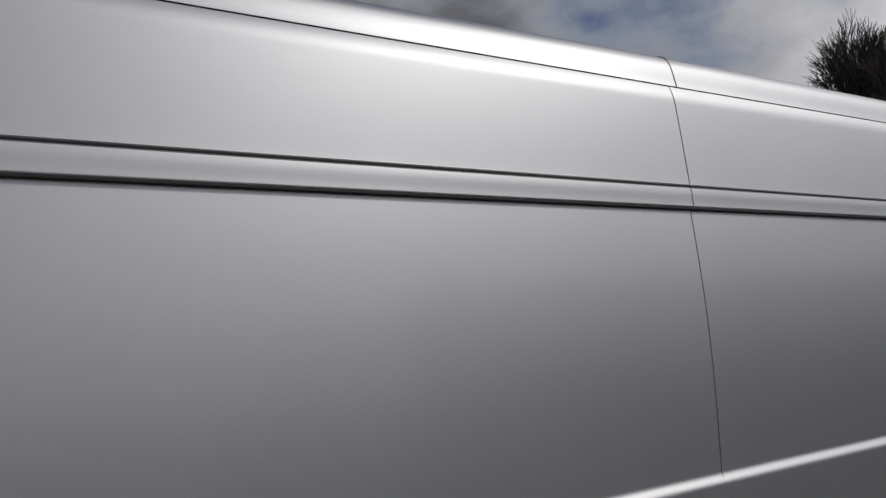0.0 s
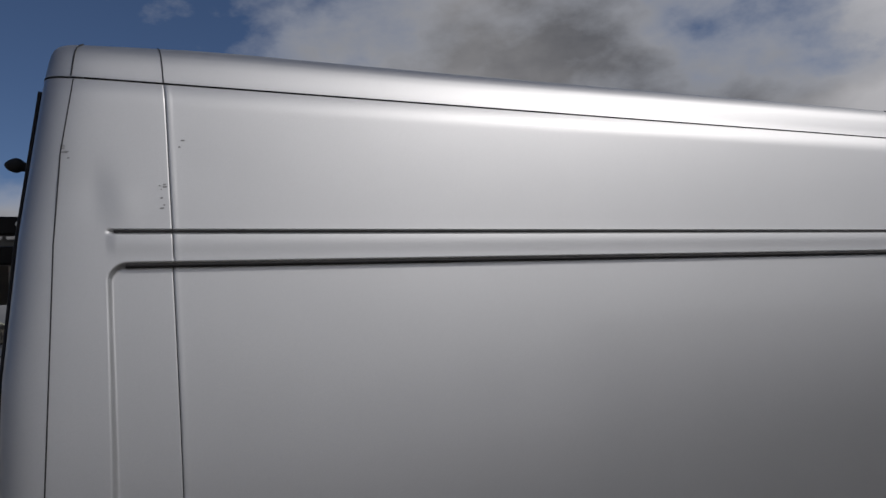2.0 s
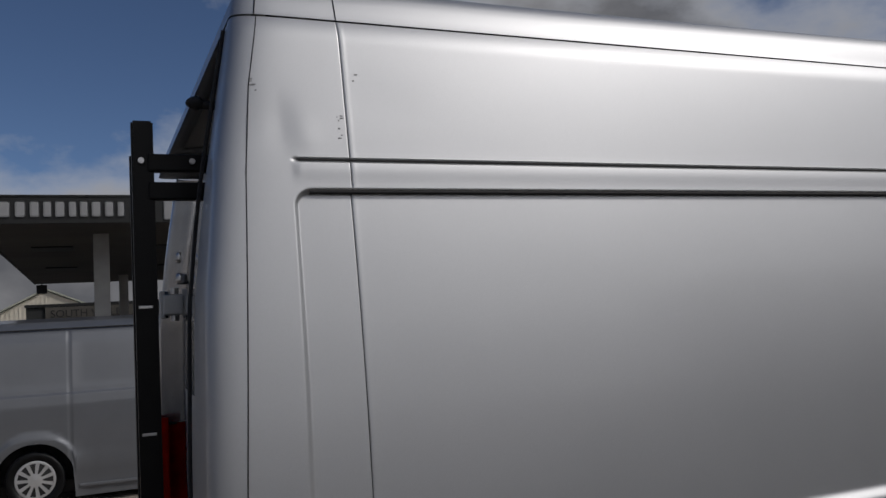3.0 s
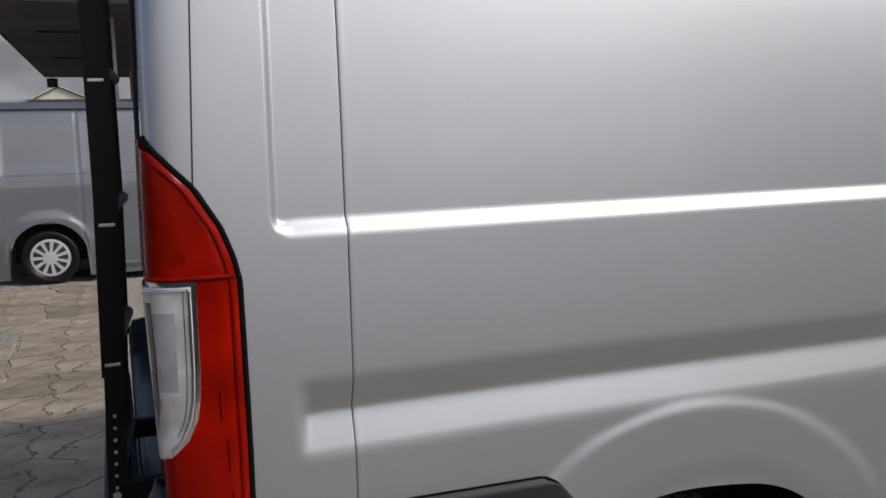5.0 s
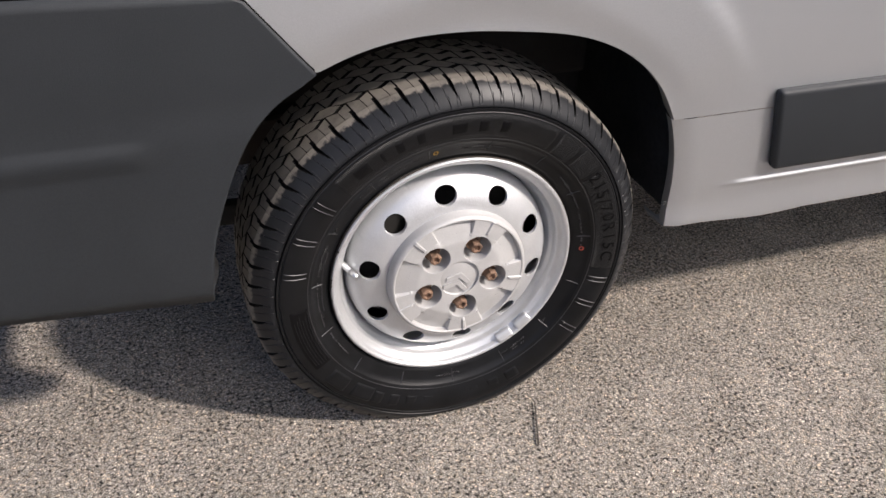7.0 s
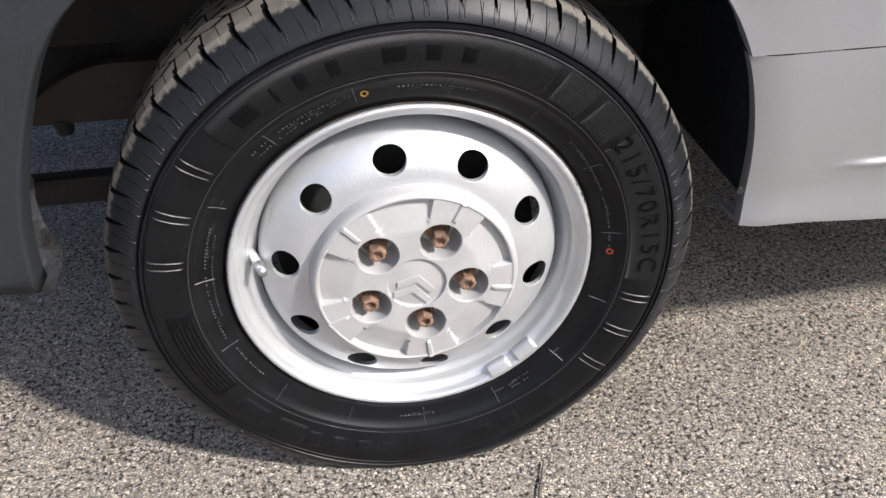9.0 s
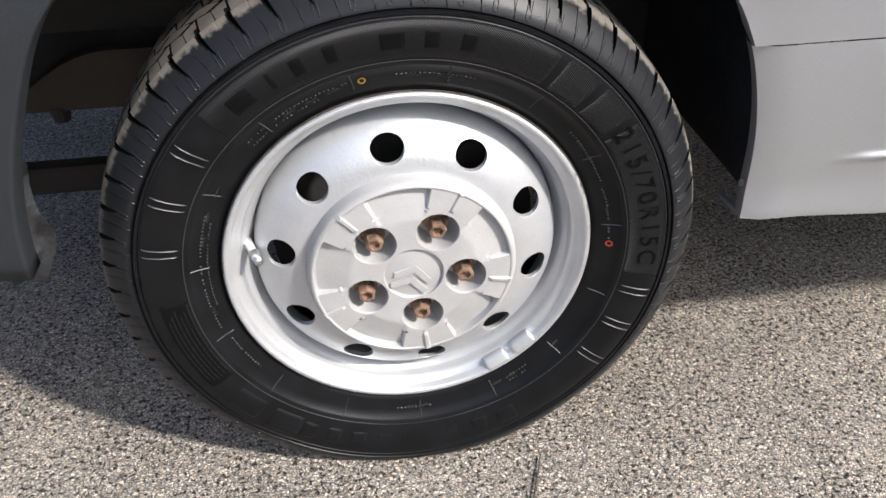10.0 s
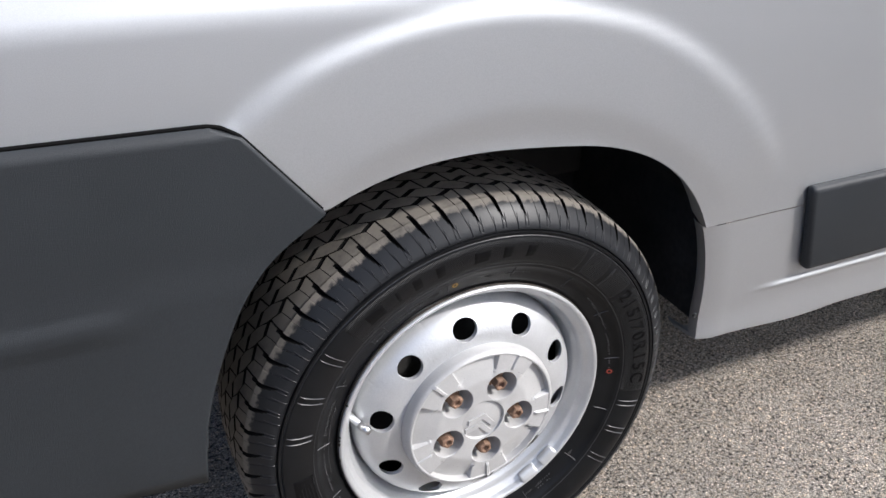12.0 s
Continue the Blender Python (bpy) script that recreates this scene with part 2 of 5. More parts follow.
LADDER = material("black_powder_coat", (0.004, 0.004, 0.0045), 0.45, spec=0.2, var=0.2, var_scale=20.0, grain=0.2)
STEEL = material("zinc_steel", (0.55, 0.55, 0.55), 0.35, 0.9)
CHASSIS = material("chassis_black", (0.018, 0.017, 0.016), 0.8, var=0.4, var_scale=10.0, bump=0.001, bump_scale=80.0)
HANGER = material("rusty_brown_steel", (0.034, 0.027, 0.023), 0.8, var=0.35, var_scale=14.0, bump=0.001, bump_scale=90.0)
SCUFF = material("grey_scuff", (0.20, 0.20, 0.205), 0.7, grain=0.3)
LETTER = material("sign_letter_grey", (0.27, 0.275, 0.28), 0.6, var=0.06)
FASCIA = material("sign_board_black", (0.006, 0.007, 0.007), 0.6, var=0.3, var_scale=3.0)
# Stained cream soffit; the shade below the canopy is in this dark base
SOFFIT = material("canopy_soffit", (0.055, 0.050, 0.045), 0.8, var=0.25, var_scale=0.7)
CONCRETE_COL = material("painted_column", (0.32, 0.32, 0.31), 0.7, var=0.1, var_scale=3.0)
BUILDING = material("dark_render", (0.022, 0.024, 0.024), 0.8, var=0.25, var_scale=1.5)
CLADDING = material("pale_cladding", (0.55, 0.52, 0.44), 0.7, var=0.12, var_scale=1.5)
ROOFING = material("green_grey_roofing", (0.32, 0.34, 0.28), 0.8, var=0.2, var_scale=2.0)
BARK = material("bark", (0.06, 0.05, 0.042), 0.9, var=0.3, var_scale=4.0)


def ground_material(name):
    """Worn tarmac: angular chips of two sizes, each with a shade of its own, dark pits where chips are lost, broad stains."""
    m = bpy.data.materials.new(name)
    m.use_nodes = True
    n, l = m.node_tree.nodes, m.node_tree.links
    p, tc = n["Principled BSDF"], n.new("ShaderNodeTexCoord")
    p.inputs["Roughness"].default_value, p.inputs["Specular IOR Level"].default_value = 0.8, 0.35

    def noise_tex(scale, detail, rough=0.5):
        t = n.new("ShaderNodeTexNoise")
        t.inputs["Scale"].default_value, t.inputs["Detail"].default_value, t.inputs["Roughness"].default_value = scale, detail, rough
        l.new(tc.outputs["Object"], t.inputs["Vector"])
        return t.outputs["Fac"], t.outputs["Color"]

    def ranged(value, a, b, c, d):
        r = n.new("ShaderNodeMapRange")
        for key, v in (("From Min", a), ("From Max", b), ("To Min", c), ("To Max", d)):
            r.inputs[key].default_value = v
        l.new(value, r.inputs["Value"])
        return r.outputs["Result"]

    def sums(op, a, b):
        q = n.new("ShaderNodeMath")
        q.operation = op
        for i, v in enumerate((a, b)):
            if isinstance(v, float):
                q.inputs[i].default_value = v
            else:
                l.new(v, q.inputs[i])
        return q.outputs["Value"]

    _, wob = noise_tex(190.0, 2.0)
    warp = n.new("ShaderNodeMixRGB")
    warp.blend_type = "LINEAR_LIGHT"
    warp.inputs["Fac"].default_value = 0.0035
    l.new(tc.outputs["Object"], warp.inputs["Color1"])
    l.new(wob, warp.inputs["Color2"])
    heights, shade, tone = [], None, None
    for scale, stretch in ((180.0, (1.0, 1.35, 1.0)), (350.0, (1.4, 1.0, 1.0))):
        mp, cell, edge = n.new("ShaderNodeMapping"), n.new("ShaderNodeTexVoronoi"), n.new("ShaderNodeTexVoronoi")
        mp.inputs["Scale"].default_value = stretch
        mp.inputs["Rotation"].default_value = (0.0, 0.0, scale)
        l.new(warp.outputs["Color"], mp.inputs["Vector"])
        edge.feature = "DISTANCE_TO_EDGE"
        for v in (cell, edge):
            v.inputs["Scale"].default_value = scale
            l.new(mp.outputs["Vector"], v.inputs["Vector"])
        sep, ramp = n.new("ShaderNodeSeparateColor"), n.new("ShaderNodeValToRGB")
        l.new(cell.outputs["Color"], sep.inputs["Color"])
        l.new(sep.outputs["Red"], ramp.inputs["Fac"])
        e = ramp.color_ramp.elements
        e[0].position, e[0].color = 0.0, (0.33, 0.33, 0.34, 1)
        e[1].position, e[1].color = 1.0, (1.6, 1.6, 1.57, 1)
        for at, g in ((0.12, 0.62), (0.35, 0.92), (0.75, 1.08), (0.93, 1.32)):
            e.new(at).color = (g, g, g, 1)
        tint = n.new("ShaderNodeMixRGB")
        tint.blend_type = "MULTIPLY"
        tint.inputs["Color2"].default_value = (1.02, 0.90, 0.74, 1)
        l.new(ranged(sep.outputs["Green"], 0.45, 1.0, 0.0, 0.8), tint.inputs["Fac"])
        l.new(ramp.outputs["Color"], tint.inputs["Color1"])
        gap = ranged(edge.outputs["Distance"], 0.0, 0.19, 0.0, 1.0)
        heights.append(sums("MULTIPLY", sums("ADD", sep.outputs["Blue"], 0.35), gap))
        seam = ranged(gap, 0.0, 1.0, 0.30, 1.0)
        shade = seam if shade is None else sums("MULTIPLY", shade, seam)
        if tone is None:
            tone = tint.outputs["Color"]
        else:
            mixed = n.new("ShaderNodeMixRGB")
            mixed.inputs["Fac"].default_value = 0.34
            l.new(tone, mixed.inputs["Color1"])
            l.new(tint.outputs["Color"], mixed.inputs["Color2"])
            tone = mixed.outputs["Color"]
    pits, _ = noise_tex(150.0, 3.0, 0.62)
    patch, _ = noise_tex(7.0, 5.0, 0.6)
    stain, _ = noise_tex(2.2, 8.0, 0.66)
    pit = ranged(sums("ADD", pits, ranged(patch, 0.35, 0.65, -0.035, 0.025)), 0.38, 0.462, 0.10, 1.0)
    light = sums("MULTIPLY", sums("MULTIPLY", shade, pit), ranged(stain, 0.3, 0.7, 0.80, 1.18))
    base, out = n.new("ShaderNodeVectorMath"), n.new("ShaderNodeVectorMath")
    base.operation, out.operation = "MULTIPLY", "SCALE"
    base.inputs[1].default_value = (1.05, 0.953, 0.838)
    l.new(tone, base.inputs[0])
    l.new(base.outputs["Vector"], out.inputs[0])
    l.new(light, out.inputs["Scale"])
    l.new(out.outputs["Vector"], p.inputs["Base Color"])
    b = n.new("ShaderNodeBump")
    b.inputs["Strength"].default_value, b.inputs["Distance"].default_value = 1.0, 0.0048
    l.new(sums("ADD", sums("ADD", heights[0], sums("MULTIPLY", heights[1], 0.5)), pit), b.inputs["Height"])
    l.new(b.outputs["Normal"], p.inputs["Normal"])
    return m


TARMAC = ground_material("worn_aggregate_tarmac")


def slab_material():
    """Worn concrete: sandy grey, with stains, pits and fine cracks, and a shade of its own for each slab."""
    m = bpy.data.materials.new("worn_concrete")
    m.use_nodes = True
    n, l = m.node_tree.nodes, m.node_tree.links
    p, tc, info = n["Principled BSDF"], n.new("ShaderNodeTexCoord"), n.new("ShaderNodeObjectInfo")
    p.inputs["Roughness"].default_value = 0.9
    t, ramp = n.new("ShaderNodeTexNoise"), n.new("ShaderNodeValToRGB")
    t.inputs["Scale"].default_value, t.inputs["Detail"].default_value, t.inputs["Roughness"].default_value = 3.0, 12.0, 0.7
    l.new(tc.outputs["Object"], t.inputs["Vector"])
    l.new(t.outputs["Fac"], ramp.inputs["Fac"])
    e = ramp.color_ramp.elements
    e[0].position, e[0].color = 0.32, (0.150, 0.118, 0.082, 1)
    e[1].position, e[1].color = 0.68, (0.385, 0.318, 0.234, 1)
    r, mul = n.new("ShaderNodeMapRange"), n.new("ShaderNodeVectorMath")
    r.inputs["To Min"].default_value, r.inputs["To Max"].default_value = 0.72, 1.12
    l.new(info.outputs["Random"], r.inputs["Value"])
    mul.operation = "SCALE"
    l.new(ramp.outputs["Color"], mul.inputs[0])
    l.new(r.outputs["Result"], mul.inputs["Scale"])
    crack, cr, dark = n.new("ShaderNodeTexVoronoi"), n.new("ShaderNodeMapRange"), n.new("ShaderNodeMixRGB")
    crack.feature = "DISTANCE_TO_EDGE"
    crack.inputs["Scale"].default_value = 1.9
    warp, wadd = n.new("ShaderNodeTexNoise"), n.new("ShaderNodeMixRGB")
    warp.inputs["Scale"].default_value, warp.inputs["Detail"].default_value = 4.0, 5.0
    wadd.inputs["Fac"].default_value = 0.25
    l.new(tc.outputs["Object"], warp.inputs["Vector"])
    l.new(tc.outputs["Object"], wadd.inputs["Color1"])
    l.new(warp.outputs["Color"], wadd.inputs["Color2"])
    l.new(wadd.outputs["Color"], crack.inputs["Vector"])
    cr.inputs["From Max"].default_value = 0.012
    l.new(crack.outputs["Distance"], cr.inputs["Value"])
    dark.inputs["Color1"].default_value = (0.115, 0.095, 0.068, 1)
    l.new(cr.outputs["Result"], dark.inputs["Fac"])
    l.new(mul.outputs["Vector"], dark.inputs["Color2"])
    l.new(dark.outputs["Color"], p.inputs["Base Color"])
    b, add = n.new("ShaderNodeBump"), n.new("ShaderNodeMath")
    add.operation = "ADD"
    l.new(t.outputs["Fac"], add.inputs[0])
    l.new(cr.outputs["Result"], add.inputs[1])
    l.new(add.outputs["Value"], b.inputs["Height"])
    b.inputs["Distance"].default_value = 0.012
    l.new(b.outputs["Normal"], p.inputs["Normal"])
    return m


CONCRETE = slab_material()


# ---- helpers for building ----
def thing(name, label, category, at=(0, 0, 0), group="", kind=""):
    ob = tagged(new(name), label, category, group, kind)
    ob.location = at
    return ob


def mesh_part(name, verts, faces, mat, parent=None, label="", smooth=True):
    me = bpy.data.meshes.new(name)
    me.from_pydata([tuple(map(float, v)) for v in verts], [], faces)
    me.materials.append(mat)
    if smooth:
        me.polygons.foreach_set("use_smooth", [True] * len(me.polygons))
    me.update()
    ob = new(name, me)
    if parent is not None:
        ob.parent = parent
    if label:
        ob["label"] = label
    return ob


def part(name, bm, mat, parent=None, label="", smooth=False):
    me = bpy.data.meshes.new(name)
    bmesh.ops.recalc_face_normals(bm, faces=bm.faces)
    bm.to_mesh(me)
    bm.free()
    me.materials.append(mat)
    if smooth:
        me.polygons.foreach_set("use_smooth", [True] * len(me.polygons))
    ob = new(name, me)
    if parent is not None:
        ob.parent = parent
    if label:
        ob["label"] = label
    return ob


def grid(points, wrap_u=False, wrap_v=False):
    """Vertices and faces of a sheet from an array of shape (u, v, 3)."""
    a = np.asarray(points, float)
    nu, nv = a.shape[:2]
    faces = []
    for i in range(nu if wrap_u else nu - 1):
        for j in range(nv if wrap_v else nv - 1):
            i2, j2 = (i + 1) % nu, (j + 1) % nv
            faces.append((i * nv + j, i2 * nv + j, i2 * nv + j2, i * nv + j2))
    return a.reshape(-1, 3), faces


def box_bm(x0, x1, y0, y1, z0, z1, bevel=0.0, segments=2):
    bm = bmesh.new()
    bmesh.ops.create_cube(bm, size=1.0)
    for v in bm.verts:
        v.co = Vector(((x0 + x1) / 2 + v.co.x * (x1 - x0), (y0 + y1) / 2 + v.co.y * (y1 - y0), (z0 + z1) / 2 + v.co.z * (z1 - z0)))
    if bevel:
        bmesh.ops.bevel(bm, geom=bm.edges[:], offset=bevel, segments=segments, affect="EDGES", profile=0.6)
    return bm


def tube_bm(a, b, r, n=10, r2=None):
    bm = bmesh.new()
    a, b = Vector(a), Vector(b)
    d = b - a
    m = Matrix.Translation((a + b) / 2) @ d.to_track_quat("Z", "Y").to_matrix().to_4x4()
    bmesh.ops.create_cone(bm, cap_ends=True, segments=n, radius1=r, radius2=r if r2 is None else r2, depth=d.length, matrix=m)
    return bm


def strip(points, r=0.002, n=6):
    """Vertices and faces of a thin round bead along a line of points."""
    pts = [Vector(p) for p in points]
    rings = []
    for i, p in enumerate(pts):
        d = (pts[min(i + 1, len(pts) - 1)] - pts[max(i - 1, 0)]).normalized()
        side = d.cross(Vector((0.123, 1, 0.071))).normalized()
        up = side.cross(d)
        rings.append([p + r * (math.cos(a) * side + math.sin(a) * up) for a in np.linspace(0, 2 * math.pi, n, endpoint=False)])
    return grid(np.array(rings), wrap_v=True)


def lathe(profile, n, start=0.0):
    """A sheet turned about the y axis from (radius, y) pairs."""
    th = start + np.linspace(0, 2 * math.pi, n, endpoint=False)
    pr = np.array(profile, float)
    pts = np.stack([np.outer(np.cos(th), pr[:, 0]), np.tile(pr[:, 1], (n, 1)), np.outer(np.sin(th), pr[:, 0])], -1)
    return grid(pts, wrap_u=True)


def weld(verts, faces):
    """One connected mesh: joins vertices that share a place and drops collapsed faces."""
    seen, ids, out = {}, [], []
    for v in verts:
        key = tuple(round(float(c), 5) for c in v)
        if key not in seen:
            seen[key] = len(out)
            out.append(key)
        ids.append(seen[key])
    made = []
    for f in faces:
        g = [ids[i] for i in f]
        g = [a for a, b in zip(g, g[1:] + g[:1]) if a != b]
        if len(set(g)) == len(g) > 2:
            made.append(tuple(g))
    return out, made


def smooth01(t):
    t = np.clip(t, 0, 1)
    return t * t * (3 - 2 * t)


def text_mesh(body, size, extrude, spacing=1.0):
    """Vertices and faces of lettering in the built-in font, lying in x and y."""
    cu = bpy.data.curves.new("lettering", "FONT")
    cu.body, cu.size, cu.extrude, cu.align_x, cu.align_y = body, size, extrude, "CENTER", "CENTER"
    cu.space_character = spacing
    tmp = new("lettering", cu)
    me = bpy.data.meshes.new_from_object(tmp.evaluated_get(bpy.context.evaluated_depsgraph_get()))
    verts, faces = [v.co.copy() for v in me.vertices], [tuple(p.vertices) for p in me.polygons]
    bpy.data.objects.remove(tmp)
    bpy.data.curves.remove(cu)
    bpy.data.meshes.remove(me)
    return verts, faces


# ---- ground ----
FALL = 0.053


def ground_z(y):
    return -FALL * min(max(y - 1.2, 0.0), 9.8)


gy = [-3000, -60, -8, -2.5, 0, 1.2, 2.5, 5, 8, 11, 16, 60, 400, 3000]
gx = [-3000, -200, -20, -6, -3, -1, 0, 1, 3, 8, 30, 200, 3000]
gpts = [[(x, y, ground_z(y)) for y in gy] for x in gx]
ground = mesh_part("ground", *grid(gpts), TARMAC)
tagged(ground, "worn grey-beige tarmac of coarse rolled aggregate", "ground", kind="structure")

# Dark wall added out of view to darken what the van's paint reflects
wall = part("wall_boundary", box_bm(-60, 60, -3.3, -3.1, -0.05, 1.1, 0.02), material("dark_boundary_wall", (0.07, 0.07, 0.068), 0.9, var=0.3, var_scale=0.8, bump=0.01, bump_scale=6.0))
tagged(wall, "plain dark wall added out of view to darken the van's reflections", "wall", kind="structure")
# Taller added wall, also unseen, darkens the reflections toward the front
tall_wall = part("wall_hall", box_bm(3.0, 60, -3.9, -3.35, -0.05, 2.7, 0.02), wall.data.materials[0])
tagged(tall_wall, "taller dark wall added out of view to darken forward reflections", "wall", kind="structure")

# ---- the silver van ----
van = thing("panel_van", "silver high-roof panel van parked on worn tarmac, rear ladder fitted", "van")
WIDE, HUB_Z, SKEW = 2.05, 0.307, 0.065
ARCH_A = np.radians([-10, 6.6, 25, 39, 52, 65, 81, 97, 109, 120, 132, 146, 173, 190])
ARCH_R = np.array([0.367, 0.373, 0.401, 0.426, 0.437, 0.430, 0.413, 0.420, 0.432, 0.438, 0.447, 0.416, 0.386, 0.38])


arch_t = np.radians(np.linspace(-40, 220, 521))
arch_v = np.interp(arch_t, ARCH_A, ARCH_R)
for _ in range(2):
    arch_v = np.convolve(np.pad(arch_v, 12, mode="edge"), np.ones(25) / 25, mode="valid")


def arch_r(a):
    return np.interp(a, arch_t, arch_v)


RIDGE_A = np.radians([30, 37.7, 45, 57, 71.6, 85, 100, 113, 121.5])
RIDGE_R = np.array([0.554, 0.560, 0.565, 0.570, 0.577, 0.579, 0.584, 0.588, 0.580])
up_a = np.radians(np.linspace(120, 35.5, 86))
UP_X, UP_Z = arch_r(up_a) * np.cos(up_a), HUB_Z + arch_r(up_a) * np.sin(up_a)
LEDGE_X = float(UP_X[-1])


def z_low(x):
    """Lower edge of the upper side: bumper top, its slanted end, the wheel opening, then a level line."""
    return np.interp(x, [-5, -0.95, -0.65, -0.5, -0.335, -0.320, -0.303, UP_X[0], *UP_X[1:], 9], [0.8205, 0.8205, 0.809, 0.8055, 0.8016, 0.7985, 0.789, UP_Z[0], *UP_Z[1:], UP_Z[-1]])


def arch_x(z, side):
    """Where the wheel opening's front (side 1) or rear (-1) edge is at a height."""
    a = np.radians(np.linspace(2, 80, 120)) if side > 0 else np.radians(np.linspace(178, 118, 120))
    r = arch_r(a)
    return np.interp(z, HUB_Z + r * np.sin(a), r * np.cos(a))


def rear_x(z):
    return np.interp(z, [0.8, 1.0, 1.2, 1.38, 1.5, 1.75, 2.0, 2.281], [-0.928, -0.932, -0.937, -0.934, -0.932, -0.924, -0.897, -0.853])


def tumble(z):
    z = np.asarray(z, float)
    total = 0.0
    for shift in (-0.09, -0.06, -0.03, 0.0, 0.03, 0.06, 0.09):
        total = total + np.interp(z + shift, [0.3, 0.42, 0.6, 1.15, 1.3, 1.45, 1.6, 1.8, 1.93, 2.0, 2.1, 2.22, 2.29, 2.381], [0.010, 0.002, 0.0, 0.0, 0.0018, 0.0048, 0.0116, 0.0316, 0.0505, 0.0606, 0.0746, 0.0926, 0.1045, 0.1220])
    return total / 7 + 4.2 * np.clip(z - 2.235, 0, None) ** 2


ROUND, DEEP = 4.6, 0.052
SEAM_REAR, SEAM_FRONT = -0.656, 1.42


def seam_lean(z):
    return -0.0005 * smooth01((1.30 - z) / 0.35)


def side_y(x, z):
    """The outer skin's y over the side: press creases, panel recess, wheel flare and joints."""
    x, z = np.broadcast_arrays(np.asarray(x, float), np.asarray(z, float))
    y = tumble(z).copy()
    x_real = x
    x = x + 0.006 * smooth01((1.95 - z) / 0.7)
    # recessed panel with rounded corners
    cx, cz, hz = -0.766 + 5.0, (1.243 + 1.950) / 2, (1.950 - 1.243) / 2
    rad = 0.035
    qx, qz = np.abs(x - cx) - (5.0 - rad), np.abs(z - cz) - (hz - rad)
    d = rad - (np.hypot(np.clip(qx, 0, None), np.clip(qz, 0, None)) + np.minimum(np.maximum(qx, qz), 0))
    upper = smooth01((z - 1.55) / 0.36)
    width = 0.010 * upper + (1 - upper) * (0.014 + 0.016 * smooth01((qz - qx + 0.015) / 0.03))
    y += 0.013 * smooth01(d / width)
    x = x_real
    # joint line above the rail strip
    y += 0.007 * np.clip(1 - np.abs(z - 2.003) / 0.005, 0, 1) * smooth01((x + 0.768) / 0.02)
    y -= 0.0015 * np.exp(-(((z - 1.985) / 0.018) ** 2)) * smooth01((x + 0.768) / 0.02)
    # lower double crease
    band = np.interp(z + 0.013 * smooth01((x + 0.6) / 1.5), [0.895, 0.903, 0.912, 0.958, 0.968, 0.974, 1.018, 1.026, 1.034], [0, 0.0006, 0.002, 0.0145, 0.0165, 0.0158, 0.0018, 0.0004, 0])
    y += band * smooth01((x + 0.752) / 0.03)
    # wheel flare
    rx, rz = x, z - HUB_Z
    r, a = np.hypot(rx, rz), np.arctan2(rz, rx)
    ridge = np.interp(a, RIDGE_A, RIDGE_R)
    fade = smooth01((a - np.radians(29)) / np.radians(16)) * (a < np.radians(135))
    y -= 0.0052 * smooth01((ridge - r + 0.013) / 0.026) * fade
    y += 0.005 * smooth01((0.475 - r) / 0.05) * fade
    # body joints
    for sx, depth, half in ((SEAM_REAR, 0.0011, 0.0024), (SEAM_FRONT, 0.0014, 0.0030)):
        y += depth * np.clip(1 - np.abs(x - sx - seam_lean(z)) / half, 0, 1)
    y -= 0.0003 * np.exp(-(((x - SEAM_REAR - seam_lean(z) - 0.007) / 0.004) ** 2))
    # shallow dents by the rear joint
    for dx, dz, wx, wz, deep in ((-0.785, 2.075, 0.030, 0.045, 0.0022), (-0.735, 2.045, 0.030, 0.030, -0.0012), (-0.60, 2.12, 0.09, 0.05, 0.0008)):
        y += deep * np.exp(-(((x - dx) / wx) ** 2) - ((z - dz) / wz) ** 2)
    # rear corner
    back = np.clip((rear_x(z) + 0.15 - x) / 0.15, 0, 1)
    return y + DEEP * (1 - np.clip(1 - back**ROUND, 0, 1) ** (1 / ROUND))


def spread(*pieces):
    """Rising numbers from (start, end, step) pieces."""
    out = []
    for a, b, s in pieces:
        out += list(np.linspace(a, b, max(2, int(round((b - a) / s)) + 1)))
    return np.unique(np.round(out, 5))


def seam_cols(s):
    return [s - 0.012, s - 0.006, s - 0.0035, s, s + 0.0035, s + 0.007, s + 0.011]


cols = np.unique(np.round(np.concatenate([spread((-0.80, -0.780, 0.01), (-0.780, -0.740, 0.002), (-0.740, -0.70, 0.004), (-0.70, -0.32, 0.02), (-0.32, 0.5, 0.009), (0.5, 0.8, 0.03), (0.8, 3.3, 0.12)),
    np.linspace(-0.676, -0.644, 20), seam_cols(SEAM_REAR), seam_cols(SEAM_FRONT), [-0.345, -0.335, -0.328, -0.320, -0.312, -0.303, LEDGE_X, LEDGE_X + 0.004]]), 5))
high = spread((0.90, 1.04, 0.004), (1.04, 1.235, 0.03), (1.235, 1.295, 0.004), (1.295, 1.92, 0.05), (1.92, 1.96, 0.002), (1.96, 1.99, 0.006), (1.99, 2.016, 0.0025), (2.016, 2.23, 0.015), (2.23, 2.281, 0.006))
low_t = np.linspace(0, 1, 26)[:-1]
rows = []
for x in cols:
    zl = float(z_low(x))
    zs = np.concatenate([zl + (0.90 - zl) * low_t, high])
    ys = side_y(np.full(len(zs), x), zs)
    lip = [(x, ys[0] + 0.035, zl + 0.012), (x, ys[0] + 0.010, zl), (x, ys[0] + 0.003, zl - 0.001)]
    if x >= LEDGE_X:
        lip = [(x, ys[0] + 0.020, zl - 0.001), (x, ys[0] + 0.004, zl - 0.0003), (x, ys[0] + 0.0008, zl)]
    rows.append(lip + list(zip(np.full(len(zs), x), ys, zs)))
corner = []
